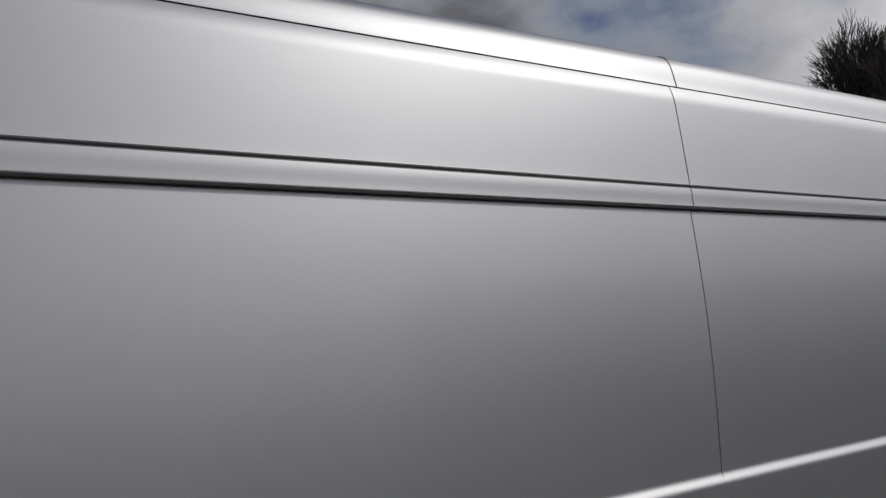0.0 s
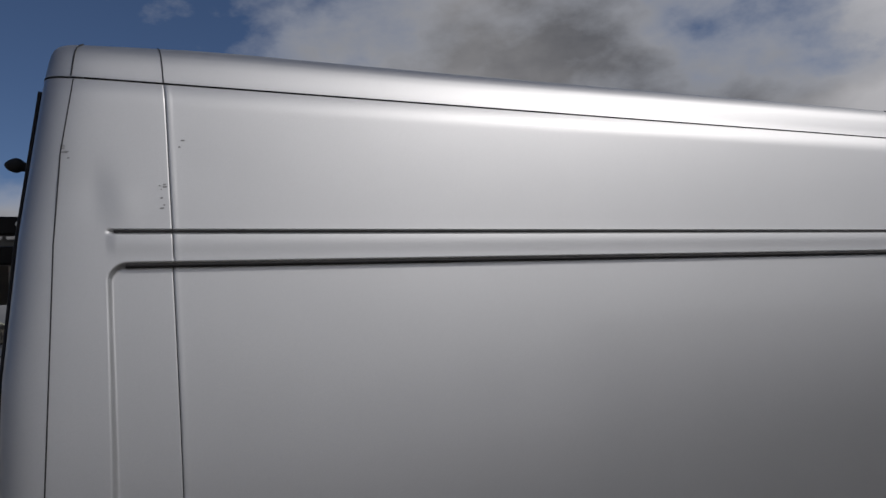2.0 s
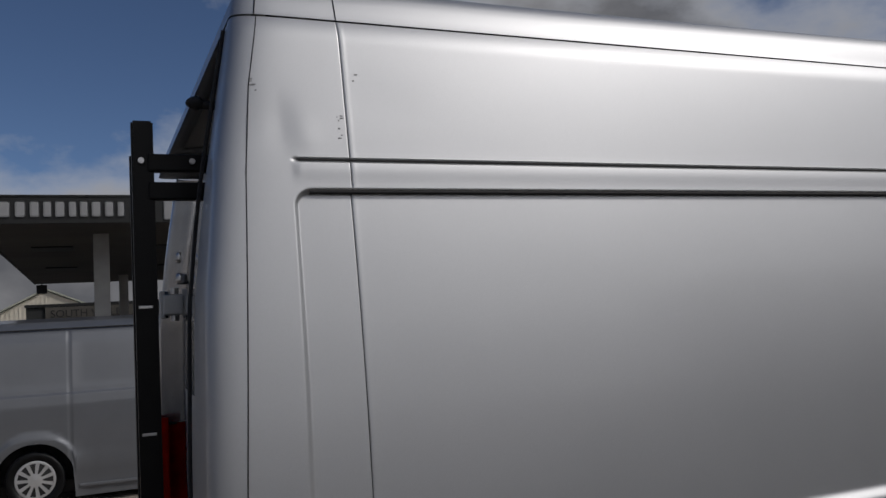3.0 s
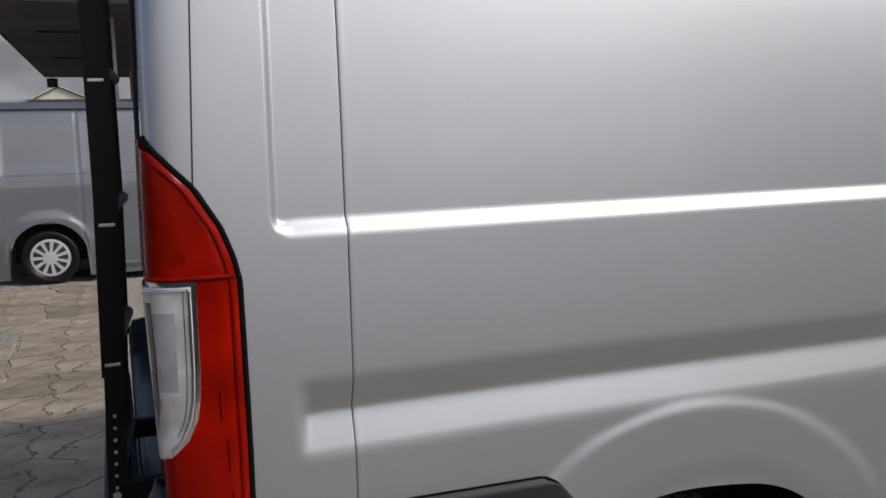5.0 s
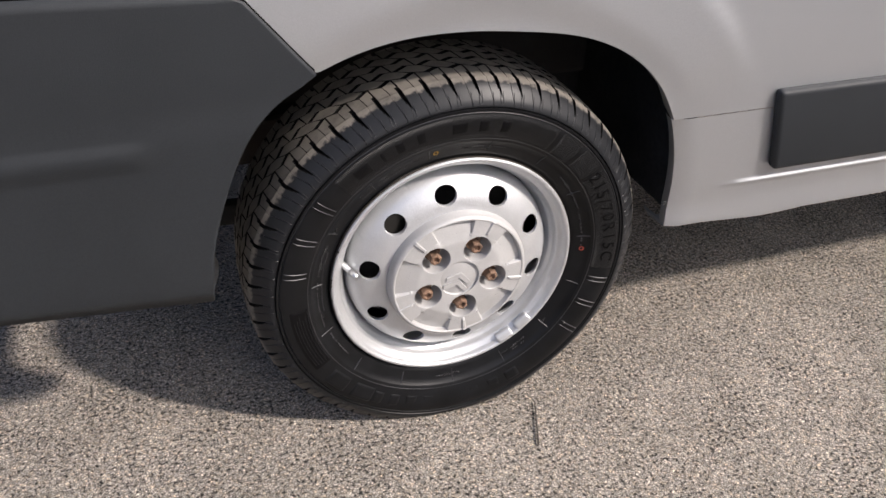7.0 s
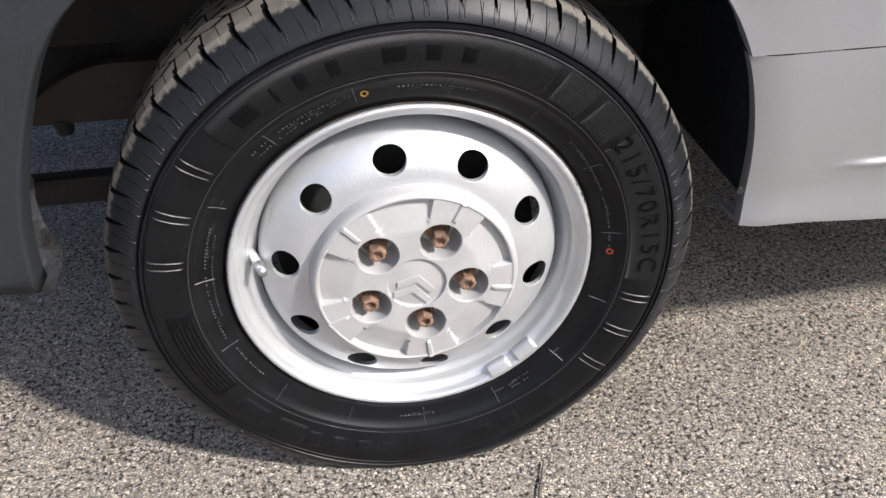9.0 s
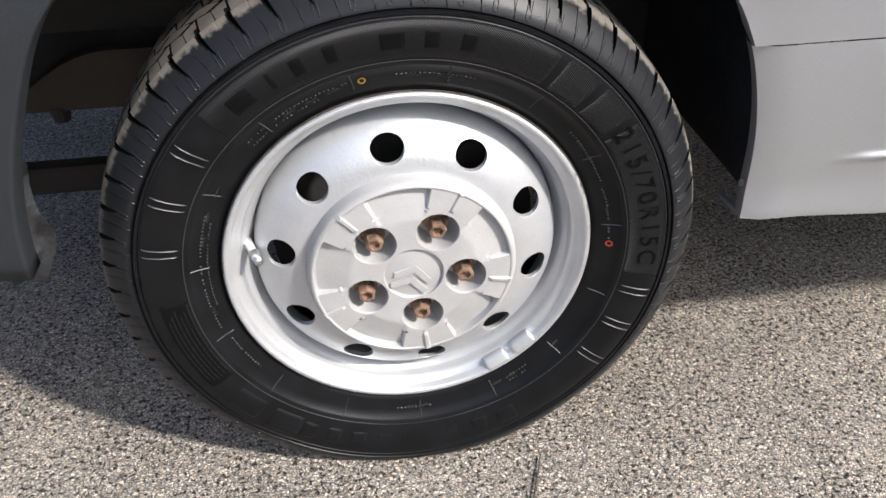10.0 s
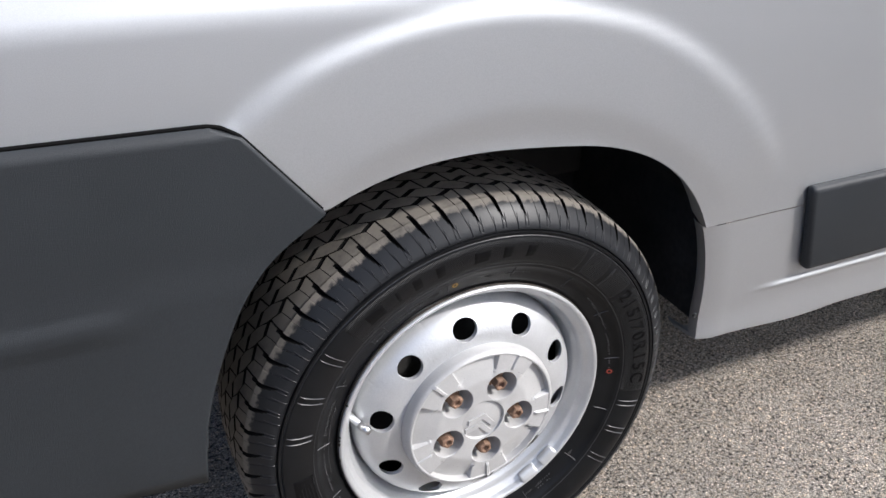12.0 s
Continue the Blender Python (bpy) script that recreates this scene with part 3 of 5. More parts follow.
for k in range(1, 29):
    line = []
    for i, (x0, y0, z0) in enumerate(rows[0]):
        xc = float(rear_x(z0)) + 0.15
        f0 = math.asin(min(max((xc + 0.80) / 0.15, 0), 1) ** (ROUND / 2))
        f = f0 + (math.pi / 2 - f0) * (1 - (1 - k / 28) ** 2)
        lipped = max(0.0, y0 - float(side_y(-0.80, z0))) if i < 3 else 0.0
        base = float(side_y(-0.80, z0)) - DEEP * (1 - math.cos(f0) ** (2 / ROUND))
        line.append((xc - 0.15 * math.sin(f) ** (2 / ROUND), base + DEEP * (1 - abs(math.cos(f)) ** (2 / ROUND)) + lipped, z0))
    corner.append(line)
side_verts, side_faces = grid(np.array(corner[::-1] + rows))
side_panel = mesh_part("side_panel", side_verts, side_faces, SILVER, van, "silver metallic pressed steel side with creases and recessed panel")
side_panel.data.set_sharp_from_angle(angle=radians(40))
other_side = new("side_panel", side_panel.data)
other_side.parent, other_side.scale, other_side.location = van, (1, -1, 1), (SKEW, WIDE, 0)

# sill below the level line, in front of the wheel
sill_z = spread((0.343, 0.352, 0.003), (0.352, 0.40, 0.008), (0.40, 0.425, 0.002), (0.425, float(UP_Z[-1]) - 0.0016, 0.012))
s_t = np.concatenate([np.linspace(0, 0.1, 14), np.linspace(0.1, 1, 30)[1:]])


def sill_y(x, z):
    y = side_y(x, z)
    y = y + 0.0006
    y = y - 0.004 * np.exp(-(((z - 0.411) / 0.005) ** 2)) * smooth01((x - 0.478) / 0.02)
    y = y - 0.0045 * smooth01((0.385 - z) / 0.040)
    edge = np.clip((x - arch_x(z, 1)) / 0.016, 0, 1)
    return y + 0.008 * (1 - np.sqrt(1 - (1 - edge) ** 2))


s_rows = []
for z in sill_z:
    xa = float(arch_x(z, 1))
    xs = xa + (3.3 - xa) * s_t
    zz = np.full(len(xs), z - 0.006 * float(smooth01((0.385 - z) / 0.03))) + (0.004 * np.sin(xs * 19.0) * (xs < 0.75) if z < 0.36 else 0)
    ys = sill_y(xs, np.full(len(xs), z))
    s_rows.append([(xa + 0.006, ys[0] + 0.026, z), (xa + 0.001, ys[0] + 0.014, z)] + list(zip(xs, ys, zz)))
under = [(p[0], p[1] + 0.05, p[2] - 0.006) for p in s_rows[0]]
sill = mesh_part("sill", *grid(np.array([under] + s_rows)), SILVER, van, "silver sill below the joint, with a scuffed lower lip")
sill.data.set_sharp_from_angle(angle=radians(40))
other_sill = new("sill", sill.data)
other_sill.parent, other_sill.scale, other_sill.location = van, (1, -1, 1), (0, WIDE, 0)

part("screw", tube_bm((0.3655, float(sill_y(0.3655, 0.386)) + 0.0005, 0.386), (0.3655, float(sill_y(0.3655, 0.386)) - 0.0022, 0.386), 0.0042, 12, 0.0034), BLACK, van, "small dark screw in the sill's edge")

# joints and panel edges, their shade laid in as black strips
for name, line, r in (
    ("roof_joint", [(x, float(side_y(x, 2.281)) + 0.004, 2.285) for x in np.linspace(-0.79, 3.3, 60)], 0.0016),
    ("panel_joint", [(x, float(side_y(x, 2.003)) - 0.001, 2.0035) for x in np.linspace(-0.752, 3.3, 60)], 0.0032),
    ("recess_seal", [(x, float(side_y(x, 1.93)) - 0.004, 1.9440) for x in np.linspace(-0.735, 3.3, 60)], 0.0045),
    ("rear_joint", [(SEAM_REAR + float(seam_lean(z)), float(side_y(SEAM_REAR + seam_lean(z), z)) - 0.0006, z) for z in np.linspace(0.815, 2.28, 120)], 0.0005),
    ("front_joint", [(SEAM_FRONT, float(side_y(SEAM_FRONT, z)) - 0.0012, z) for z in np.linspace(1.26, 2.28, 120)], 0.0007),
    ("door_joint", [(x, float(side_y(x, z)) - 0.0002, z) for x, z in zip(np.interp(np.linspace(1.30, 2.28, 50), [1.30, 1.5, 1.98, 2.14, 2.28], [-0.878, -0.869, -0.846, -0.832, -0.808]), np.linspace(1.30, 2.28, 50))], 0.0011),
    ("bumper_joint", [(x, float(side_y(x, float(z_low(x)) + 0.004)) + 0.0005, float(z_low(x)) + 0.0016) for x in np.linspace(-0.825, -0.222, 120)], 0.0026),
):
    mesh_part(name, *strip(line, r), GASKET_AND_GAP if name == "bumper_joint" else BLACK, van, "black sealed joint")

# scuffs beside the joints
rng = random.Random(11)
for sx, sz, count in ((-0.826, 2.141, 6), (-0.668, 2.085, 5), (-0.640, 2.16, 2), (-0.672, 2.055, 3)):
    for _ in range(count):
        x, z, w = sx + rng.uniform(-0.007, 0.007), sz + rng.uniform(-0.012, 0.012), rng.uniform(0.002, 0.008)
        pts = [[(x + u * w, float(side_y(x + u * w, z + q * 0.0012)) - 0.0004, z + q * 0.0012 + 0.0004 * u) for q in (-1, 1)] for u in (0, 0.5, 1)]
        mesh_part("scuff", *grid(np.array(pts)), SCUFF, van)

# roof with rounded rear corner
section = [(0.000, 2.2845), (0.002, 2.289), (0.007, 2.305), (0.013, 2.324), (0.020, 2.341), (0.028, 2.353), (0.040, 2.363), (0.058, 2.372), (0.085, 2.379), (0.140, 2.387)]
base_y, xr_top = float(tumble(2.2815)) - 0.001, float(rear_x(2.281))
outline = [((x, base_y), (0, 1)) for x in np.linspace(3.3, xr_top + 0.15, 40)]
outline += [((xr_top + 0.15 - 0.15 * math.sin(f) ** (2 / ROUND), base_y + DEEP * (1 - abs(math.cos(f)) ** (2 / ROUND))), (0.6 * math.sin(f) ** (2 / ROUND), 1 - DEEP / 0.14 * (1 - abs(math.cos(f)) ** (2 / ROUND)))) for f in math.pi / 2 * (1 - (1 - np.linspace(0.0, 1.0, 26)[1:]) ** 2)]
outline += [((xr_top, y), (0.6, 0)) for y in np.linspace(base_y + 0.16, WIDE / 2, 8)]
outline += [((x, WIDE - y), (nx, -ny)) for (x, y), (nx, ny) in outline[-2::-1]]


def roof_drop(x):
    return float(smooth01((-0.50 - x) / 0.35) * 0.010 - smooth01((x + 0.3) / 2.0) * 0.012)


roof_pts = []
for (x, y), (nx, ny) in outline:
    drop = roof_drop(x)
    roof_pts.append([(x + nx * i, y + ny * i, z - drop * min(1.0, (z - 2.2845) / 0.08)) for i, z in section])
rv, rf = grid(np.array(roof_pts))
rv, rf = list(rv), list(rf)
k = len(section)
rim_ids = [i * k + k - 1 for i in range(len(roof_pts))]
rv.append((1.2, WIDE / 2, 2.47))
rf += [(rim_ids[i], len(rv) - 1, rim_ids[i + 1]) for i in range(len(rim_ids) - 1)]
mesh_part("roof", rv, rf, SILVER, van, "silver high roof with rounded shoulders")
# Roof seams: black beads drawn in place of the shade in each gap
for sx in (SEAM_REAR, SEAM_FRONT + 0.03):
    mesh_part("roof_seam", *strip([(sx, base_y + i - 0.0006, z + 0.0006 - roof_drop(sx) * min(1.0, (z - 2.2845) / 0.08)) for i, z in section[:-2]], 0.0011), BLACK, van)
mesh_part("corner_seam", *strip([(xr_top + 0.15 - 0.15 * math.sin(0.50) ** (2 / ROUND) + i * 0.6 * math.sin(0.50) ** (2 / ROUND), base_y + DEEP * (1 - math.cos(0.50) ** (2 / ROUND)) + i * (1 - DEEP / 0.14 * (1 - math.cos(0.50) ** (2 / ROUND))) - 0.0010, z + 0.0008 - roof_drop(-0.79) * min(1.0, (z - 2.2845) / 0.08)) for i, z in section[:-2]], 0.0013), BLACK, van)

# rear doors
door_z = np.linspace(0.60, 2.27, 30)


def door_x(y, z):
    return float(rear_x(z)) + 0.085 + SKEW * (y / WIDE)


def seal_y(z):
    return float(np.interp(z, [0.85, 1.9, 2.27], [0.235, 0.262, 0.175]))


mesh_part("rear_frame", *grid(np.array([[(float(rear_x(z)) + dx, y0 + (seal_y(z) + 0.01 - y0) * t, z) for t, dx in ((0.0, 0.0), (0.5, -0.001), (1.0, 0.006))] for z in np.linspace(1.38, 2.275, 24) for y0 in [float(tumble(z)) + DEEP - 0.001]])), SILVER, van, "silver pillar beside the rear door")
for y0, y1, lab in ((0.235, WIDE / 2 - 0.003, "silver rear door with a dark window"), (WIDE / 2 + 0.003, WIDE - 0.235, "silver rear door with a dark window")):
    pts = []
    near = y0 < 1
    for u, dx in ((0.0, 0.03), (0.001, 0.006), (0.01, 0.0), (0.99, 0.0), (0.999, 0.006), (1.0, 0.03)):
        line = []
        for z in door_z:
            a, b = (seal_y(z) + 0.003, y1) if near else (y0, WIDE - seal_y(z) - 0.003)
            y = a + (b - a) * u
            line.append((door_x(y, z) + dx, y, z))
        pts.append(line)
    door = mesh_part("rear_door", *grid(np.array(pts)), SILVER, van, lab)
    pane = []
    for u in (y0 + 0.09, y1 - 0.07):
        pane.append([(door_x(u, z) - 0.004, u, z) for z in np.linspace(1.50, 2.16, 14)])
    mesh_part("window", *grid(np.array(pane)), GLASS, door, "dark glass door window")
edge_line = [(float(rear_x(z)) - 0.004, seal_y(z), z) for z in np.linspace(0.85, 2.27, 40)]
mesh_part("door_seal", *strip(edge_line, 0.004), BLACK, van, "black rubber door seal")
# far pillar beside the doors, with its hinge
mesh_part("far_pillar", *grid(np.array([[(float(rear_x(z)) + SKEW + dx, WIDE - dy - float(tumble(z)) * 0.6, z) for dx, dy in ((0.0, 0.050), (0.000, 0.085), (0.006, 0.094), (0.022, 0.097), (0.030, 0.103), (0.050, 0.105), (0.056, 0.112), (0.090, 0.114))] for z in np.linspace(1.365, 2.27, 30)])), COVER, van, "glossy silver pillar beside the far rear door")
mesh_part("far_lamp_side", *grid(np.array([[(float(rear_x(z)) + SKEW + dx, WIDE - dy, z) for dx, dy in ((-0.010, 0.060), (-0.010, 0.085), (-0.004, 0.096), (0.014, 0.100), (0.055, 0.102), (0.062, 0.110), (0.088, 0.112))] for z in np.linspace(0.83, 1.362, 20)])), RED_LENS, van, "red inner side of the far tail lamp")
part("lamp_seal", box_bm(-0.868, -0.800, WIDE - 0.106, WIDE - 0.09, 1.356, 1.368, 0.002), BLACK, van)
hx, hy = -0.862, WIDE - 0.135
hinge = part("hinge", box_bm(hx + 0.012, hx + 0.088, hy - 0.012, hy + 0.03, 1.764, 1.842, 0.008, 3), SILVER, van, "silver painted door hinge")
part("leaf", box_bm(hx, hx + 0.020, hy - 0.006, hy + 0.028, 1.752, 1.856, 0.005), SILVER, hinge)
part("leaf", box_bm(hx + 0.080, hx + 0.104, hy - 0.004, hy + 0.028, 1.758, 1.862, 0.005), SILVER, hinge)
for z0, z1 in ((1.742, 1.763), (1.843, 1.866)):
    part("pin", tube_bm((hx + 0.052, hy, z0), (hx + 0.052, hy, z1), 0.012, 14), STEEL, hinge)
for z0 in (1.875, 1.955):
    ear = box_bm(hx + 0.060, hx + 0.110, hy - 0.010, hy + 0.02, z0, z0 + 0.050, 0.018, 4)
    part("stay", ear, COVER, van, "rounded silver door stay", True)
nozzle = bmesh.new()
bmesh.ops.create_uvsphere(nozzle, u_segments=14, v_segments=8, radius=0.5)
for v in nozzle.verts:
    v.co = Vector((-0.898 + v.co.x * 0.034 * (1.0 if v.co.x > 0 else 1.25), 0.30 + v.co.y * 0.03, 2.160 + v.co.z * 0.024 * (1.2 - 0.5 * abs(v.co.x))))
pod = part("camera_pod", nozzle, BLACK, van, "small black pod on the rear door", True)
part("stalk", tube_bm((-0.893, 0.30, 2.158), (-0.775, 0.30, 2.150), 0.009, 10), BLACK, pod)

# bumper: side piece and rear corner piece
b_z = spread((0.362, 0.58, 0.02), (0.58, 0.64, 0.004), (0.64, 0.801, 0.012))


def bumper_right(z):
    return np.where(z > UP_Z[0], np.interp(z, [UP_Z[0], 0.789, 0.7985, 0.801], [UP_X[0], -0.303, -0.320, -0.332]), arch_x(z, -1))


b_rows = []
for z in b_z:
    x1, x0 = float(bumper_right(z)), float(np.interp(z, [0.36, 0.5, 0.82], [-0.794, -0.809, -0.821]))
    xs = x0 + (x1 - x0) * np.concatenate([[0, 0.006], np.linspace(0.02, 0.98, 36), [0.994, 1]])
    ys = np.zeros(40) - 0.015 + 0.004 * (z < 0.38)
    ridge = 0.004 * np.interp(z, [0.585, 0.603, 0.613, 0.628], [0, 1, 1, 0]) * smooth01((xs + 0.80) / 0.15) * smooth01((-0.42 - xs) / 0.05)
    ys = ys - ridge + 0.010 * smooth01((z - 0.613) / 0.05) * 0.3 + 0.15 * (1 - np.sqrt(1 - np.clip((-0.805 - xs) / 0.15, 0, 1) ** 2))
    rise = 0.0142 * float(smooth01((z - 0.64) / 0.16))
    b_rows.append([(xs[0] + 0.001, ys[0] + 0.02, z + rise), (xs[0], ys[0] + 0.003, z + rise)] + list(zip(xs + 0.0, ys, z + 0.030 * np.linspace(1, 0, 40) * float(np.clip((0.46 - z) / 0.098, 0, 1)) + (np.interp(xs, [-0.83, -0.65, -0.5, -0.335], [0.0142, 0.0074, 0.0039, 0.0]) * float(smooth01((z - 0.64) / 0.16)))))
        + [(xs[-1] + 0.002, ys[-1] + 0.004, z), (xs[-1] + 0.003, ys[-1] + 0.03, z)])
b_under = [(p[0], p[1] + 0.05, p[2] + 0.002) for p in b_rows[0]]
b_top = [(p[0], p[1] + 0.03, p[2] + 0.002) for p in b_rows[-1]]
mesh_part("bumper_side", *grid(np.array([b_under] + b_rows + [b_top])), PLASTIC, van, "dark grey textured plastic bumper end")
c_rows = []
for z in spread((0.38, 0.78, 0.03), (0.78, 0.826, 0.006)):
    inset = 0.012 * smooth01((z - 0.79) / 0.03)
    line = []
    x_start = float(np.interp(z, [0.36, 0.5, 0.82], [-0.800, -0.815, -0.827]))
    for f in np.linspace(math.asin(min(1, (-0.805 - x_start) / 0.152) ** 1.82) if x_start < -0.805 else 0.0, math.pi / 2, 24):
        line.append((-0.805 - (0.160 - inset) * math.sin(f) ** 0.55, -0.017 + inset + 0.17 * (1 - max(0.0, math.cos(f)) ** 0.55), z))
    line += [(-0.965 + inset, y, z if abs(y - WIDE / 2) > 0.78 else 0.38 + (z - 0.38) * 0.72) for y in (0.2, 0.235, 0.26, 0.7, 1.35, WIDE - 0.26, WIDE - 0.235, WIDE - 0.2)]
    line = [(x, y, 0.38 + (zz - 0.38) * (1 - 0.13 * float(smooth01((y - 0.15) / 0.09)))) for x, y, zz in line]
    line = [(x, y, zz + 0.024 * float(smooth01((y + 0.012) / 0.05) * smooth01((0.24 - y) / 0.06) * smooth01((z - 0.70) / 0.10))) for x, y, zz in line]
    first = line[0]
    c_rows.append([(first[0] + 0.001, first[1] + 0.02, z)] + line)
c_top = [(p[0] + (0.05 if p[1] > 0.1 else 0.0), p[1] + (0.06 if p[1] <= 0.1 else 0.03), p[2] + 0.002) for p in c_rows[-1]]
mesh_part("rear_bumper", *grid(np.array(c_rows + [c_top])), PLASTIC, van, "dark grey plastic rear bumper corner")
rng = random.Random(5)
torn = []
for z in np.linspace(0.335, 0.50, 26):
    width = 0.036 * math.sin(math.pi * min(1.0, (0.52 - z) / 0.11) / 2)
    row = []
    for u in np.linspace(0, 1, 9):
        dent = 0.006 * math.sin(z * 95 + u * 4) + rng.uniform(-0.0028, 0.0028)
        row.append((-0.416 + 0.10 * (z - 0.335) + u * width + 0.006 * math.sin(z * 70) * u, 0.014 + 0.030 * u + dent, z - 0.012 * u * math.sin(z * 40)))
    torn.append(row)
mesh_part("bent_bracket", *grid(np.array(torn)), material("scraped_plastic", (0.020, 0.021, 0.023), 0.30, var=0.8, var_scale=45.0, grain=0.4, grain_scale=300.0, bump=0.003, bump_scale=70.0), van, "crumpled and scraped end of the bumper")

# rubbing strip
strip_bm = box_bm(0.522, 2.75, -0.016, 0.004, 0.436, 0.584, 0.010, 3)
for v in strip_bm.verts:
    if v.co.x < 1:
        v.co.x += (0.584 - v.co.z) * 0.20
part("rubbing_strip", strip_bm, PLASTIC, van, "dark grey plastic rubbing strip", True)

# tail lamp
LAMP_Z = np.array([0.812, 0.94, 1.07, 1.187, 1.222, 1.265, 1.322, 1.356, 1.378, 1.395])
LAMP_X = np.array([-0.822, -0.821, -0.822, -0.823, -0.830, -0.845, -0.878, -0.910, -0.930, -0.943])


def on_corner(f, z, out):
    xc = float(rear_x(z)) + 0.15
    return (xc - (0.15 + out) * math.sin(f) ** (2 / ROUND), float(tumble(z)) + DEEP - (DEEP + out) * max(0.0, math.cos(f)) ** (2 / ROUND), z)


def corner_angle(x, z):
    return math.asin(min(1.0, max(0.0, (float(rear_x(z)) + 0.15 - x) / 0.15)) ** (ROUND / 2))


for y_flip in (False, True):
    lamp = new("tail_lamp")
    lamp.parent = van
    lamp["label"] = "red and clear wrap-round tail lamp"
    if y_flip:
        lamp.scale, lamp.location = (1, -1, 1), (SKEW, WIDE, 0)
    l_rows = []
    for z in np.linspace(0.8195, 1.393, 60):
        f0, f1 = corner_angle(float(np.interp(z, LAMP_Z, LAMP_X)), z), math.pi / 2 + 0.02
        fs = f0 + (f1 - f0) * (1 - (1 - np.linspace(0, 1, 30)) ** 2)
        bulge = [0.006 + 0.006 * smooth01((z - 0.80) / 0.03) * 0.6 for f in fs]
        l_rows.append([on_corner(f0, z, 0.0)] + [on_corner(f, z + 0.010 * float(smooth01((f - f0) / 0.9) * smooth01((0.86 - z) / 0.05)), b) for f, b in zip(fs, bulge)] + [(float(rear_x(z)) - 0.010, 0.20, z), (float(rear_x(z)) + 0.02, 0.205, z)])
    mesh_part("red_lens", *grid(np.array(l_rows)), RED_LENS, lamp, "glossy red lens")
    gasket = [on_corner(corner_angle(float(np.interp(z, LAMP_Z, LAMP_X)) + 0.004, z), z, 0.003) for z in np.linspace(0.819, 1.395, 60)]
    mesh_part("gasket", *strip(gasket, 0.0042), GASKET_AND_GAP, lamp, "black rubber gasket")
    for name, grow, out, mat, lab in (("bezel", 0.005, 0.0105, CHROME, "chrome bezel"), ("reflector", -0.002, 0.0125, REFLECTOR, "silver reflector"), ("clear_lens", 0.0, 0.0155, CLEAR, "clear reversing lens")):
        c_rows2 = []
        for z in np.linspace(0.925 - grow, 1.188 + grow, 36):
            xf = float(np.interp(z, [0.915, 0.935, 0.96, 0.99, 1.02, 1.06, 1.30], [-0.950, -0.925, -0.902, -0.889, -0.884, -0.882, -0.880])) + grow
            fs = np.linspace(corner_angle(xf, z), math.pi / 2, 14)
            c_rows2.append([on_corner(fs[0], z, out - 0.004)] + [on_corner(f, z, out) for f in fs] + [(float(rear_x(z)) - out + 0.004, 0.085, z), (float(rear_x(z)) - 0.004, 0.09, z)])
        mesh_part(name, *grid(np.array(c_rows2)), mat, lamp, lab)
    for inset, low_end, wide, mat in ((0.003, 0.945, 0.0022, CHROME), (0.0095, 0.970, 0.0010, CHROME)):
        edge = []
        for z in np.linspace(low_end, 1.180, 26):
            xf = float(np.interp(z, [0.915, 0.935, 0.96, 0.99, 1.02, 1.06, 1.30], [-0.950, -0.925, -0.902, -0.889, -0.884, -0.882, -0.880])) - inset
            edge.append(on_corner(corner_angle(xf, z), z, 0.0143))
        mesh_part("lens_edge", *strip(edge, wide), mat, lamp, "bright moulded lens edge")
    panel = [[on_corner(f, z, 0.0137) for f in np.linspace(corner_angle(-0.903, z), 1.12, 8)] for z in np.linspace(1.035, 1.150, 10)]
    mesh_part("reflector_panel", *grid(np.array(panel)), PANEL_GREY, lamp, "smooth grey panel of the reflector")
    mesh_part("lens_edge", *strip([on_corner(f, 1.182, 0.0145) for f in np.linspace(corner_angle(-0.884, 1.182), 1.35, 12)], 0.0020), CHROME, lamp)
    for i in range(7):
        f = 1.16 + 0.034 * i
        mesh_part("flute", *strip([on_corner(f, z, 0.0140) for z in np.linspace(1.01 - 0.006 * i, 1.165, 12)], 0.0010), CHASSIS if i % 2 == 0 else CHROME, lamp)
    for z0, z1, xa, xb in ((1.215, 1.345, -0.945, -0.885),):
        inner = [[on_corner(f, z, 0.0103) for f in np.linspace(corner_angle(float(np.interp(z, [1.21, 1.28, 1.35], [xb, xb - 0.012, xa + 0.012])), z), 1.5, 10)] for z in np.linspace(z0, z1, 16)]
        mesh_part("inner_lens", *grid(np.array(inner)), DARK_RED, lamp, "darker red inner section")
    rim = [on_corner(corner_angle(float(np.interp(z, LAMP_Z, LAMP_X)) - 0.008, z), z, 0.0078) for z in np.linspace(0.825, 1.38, 50)]
    mesh_part("lens_rim", *strip(rim, 0.0040), DARK_RED, lamp, "darker rim of the red lens")
    mesh_part("divider", *strip([on_corner(f, 1.197, 0.0095) for f in np.linspace(corner_angle(-0.826, 1.197), 1.5, 20)], 0.004), DARK_RED, lamp, "dark red divider bar")
    for z0, z1, x in ((0.985, 1.03, -0.848), (0.905, 0.955, -0.841), (0.842, 0.875, -0.838)):
        mesh_part("clip_mark", *strip([on_corner(corner_angle(x - 0.004, z), z, 0.0092) for z in np.linspace(z0, z1, 6)], 0.0022), DARK_RED, lamp)
    mesh_part("lower_rib", *strip([on_corner(f, 0.832 + 0.014 * float(smooth01((f - 0.15) / 0.9)), 0.0090) for f in np.linspace(corner_angle(-0.838, 0.832), 1.3, 18)], 0.0036), RED_LENS, lamp)

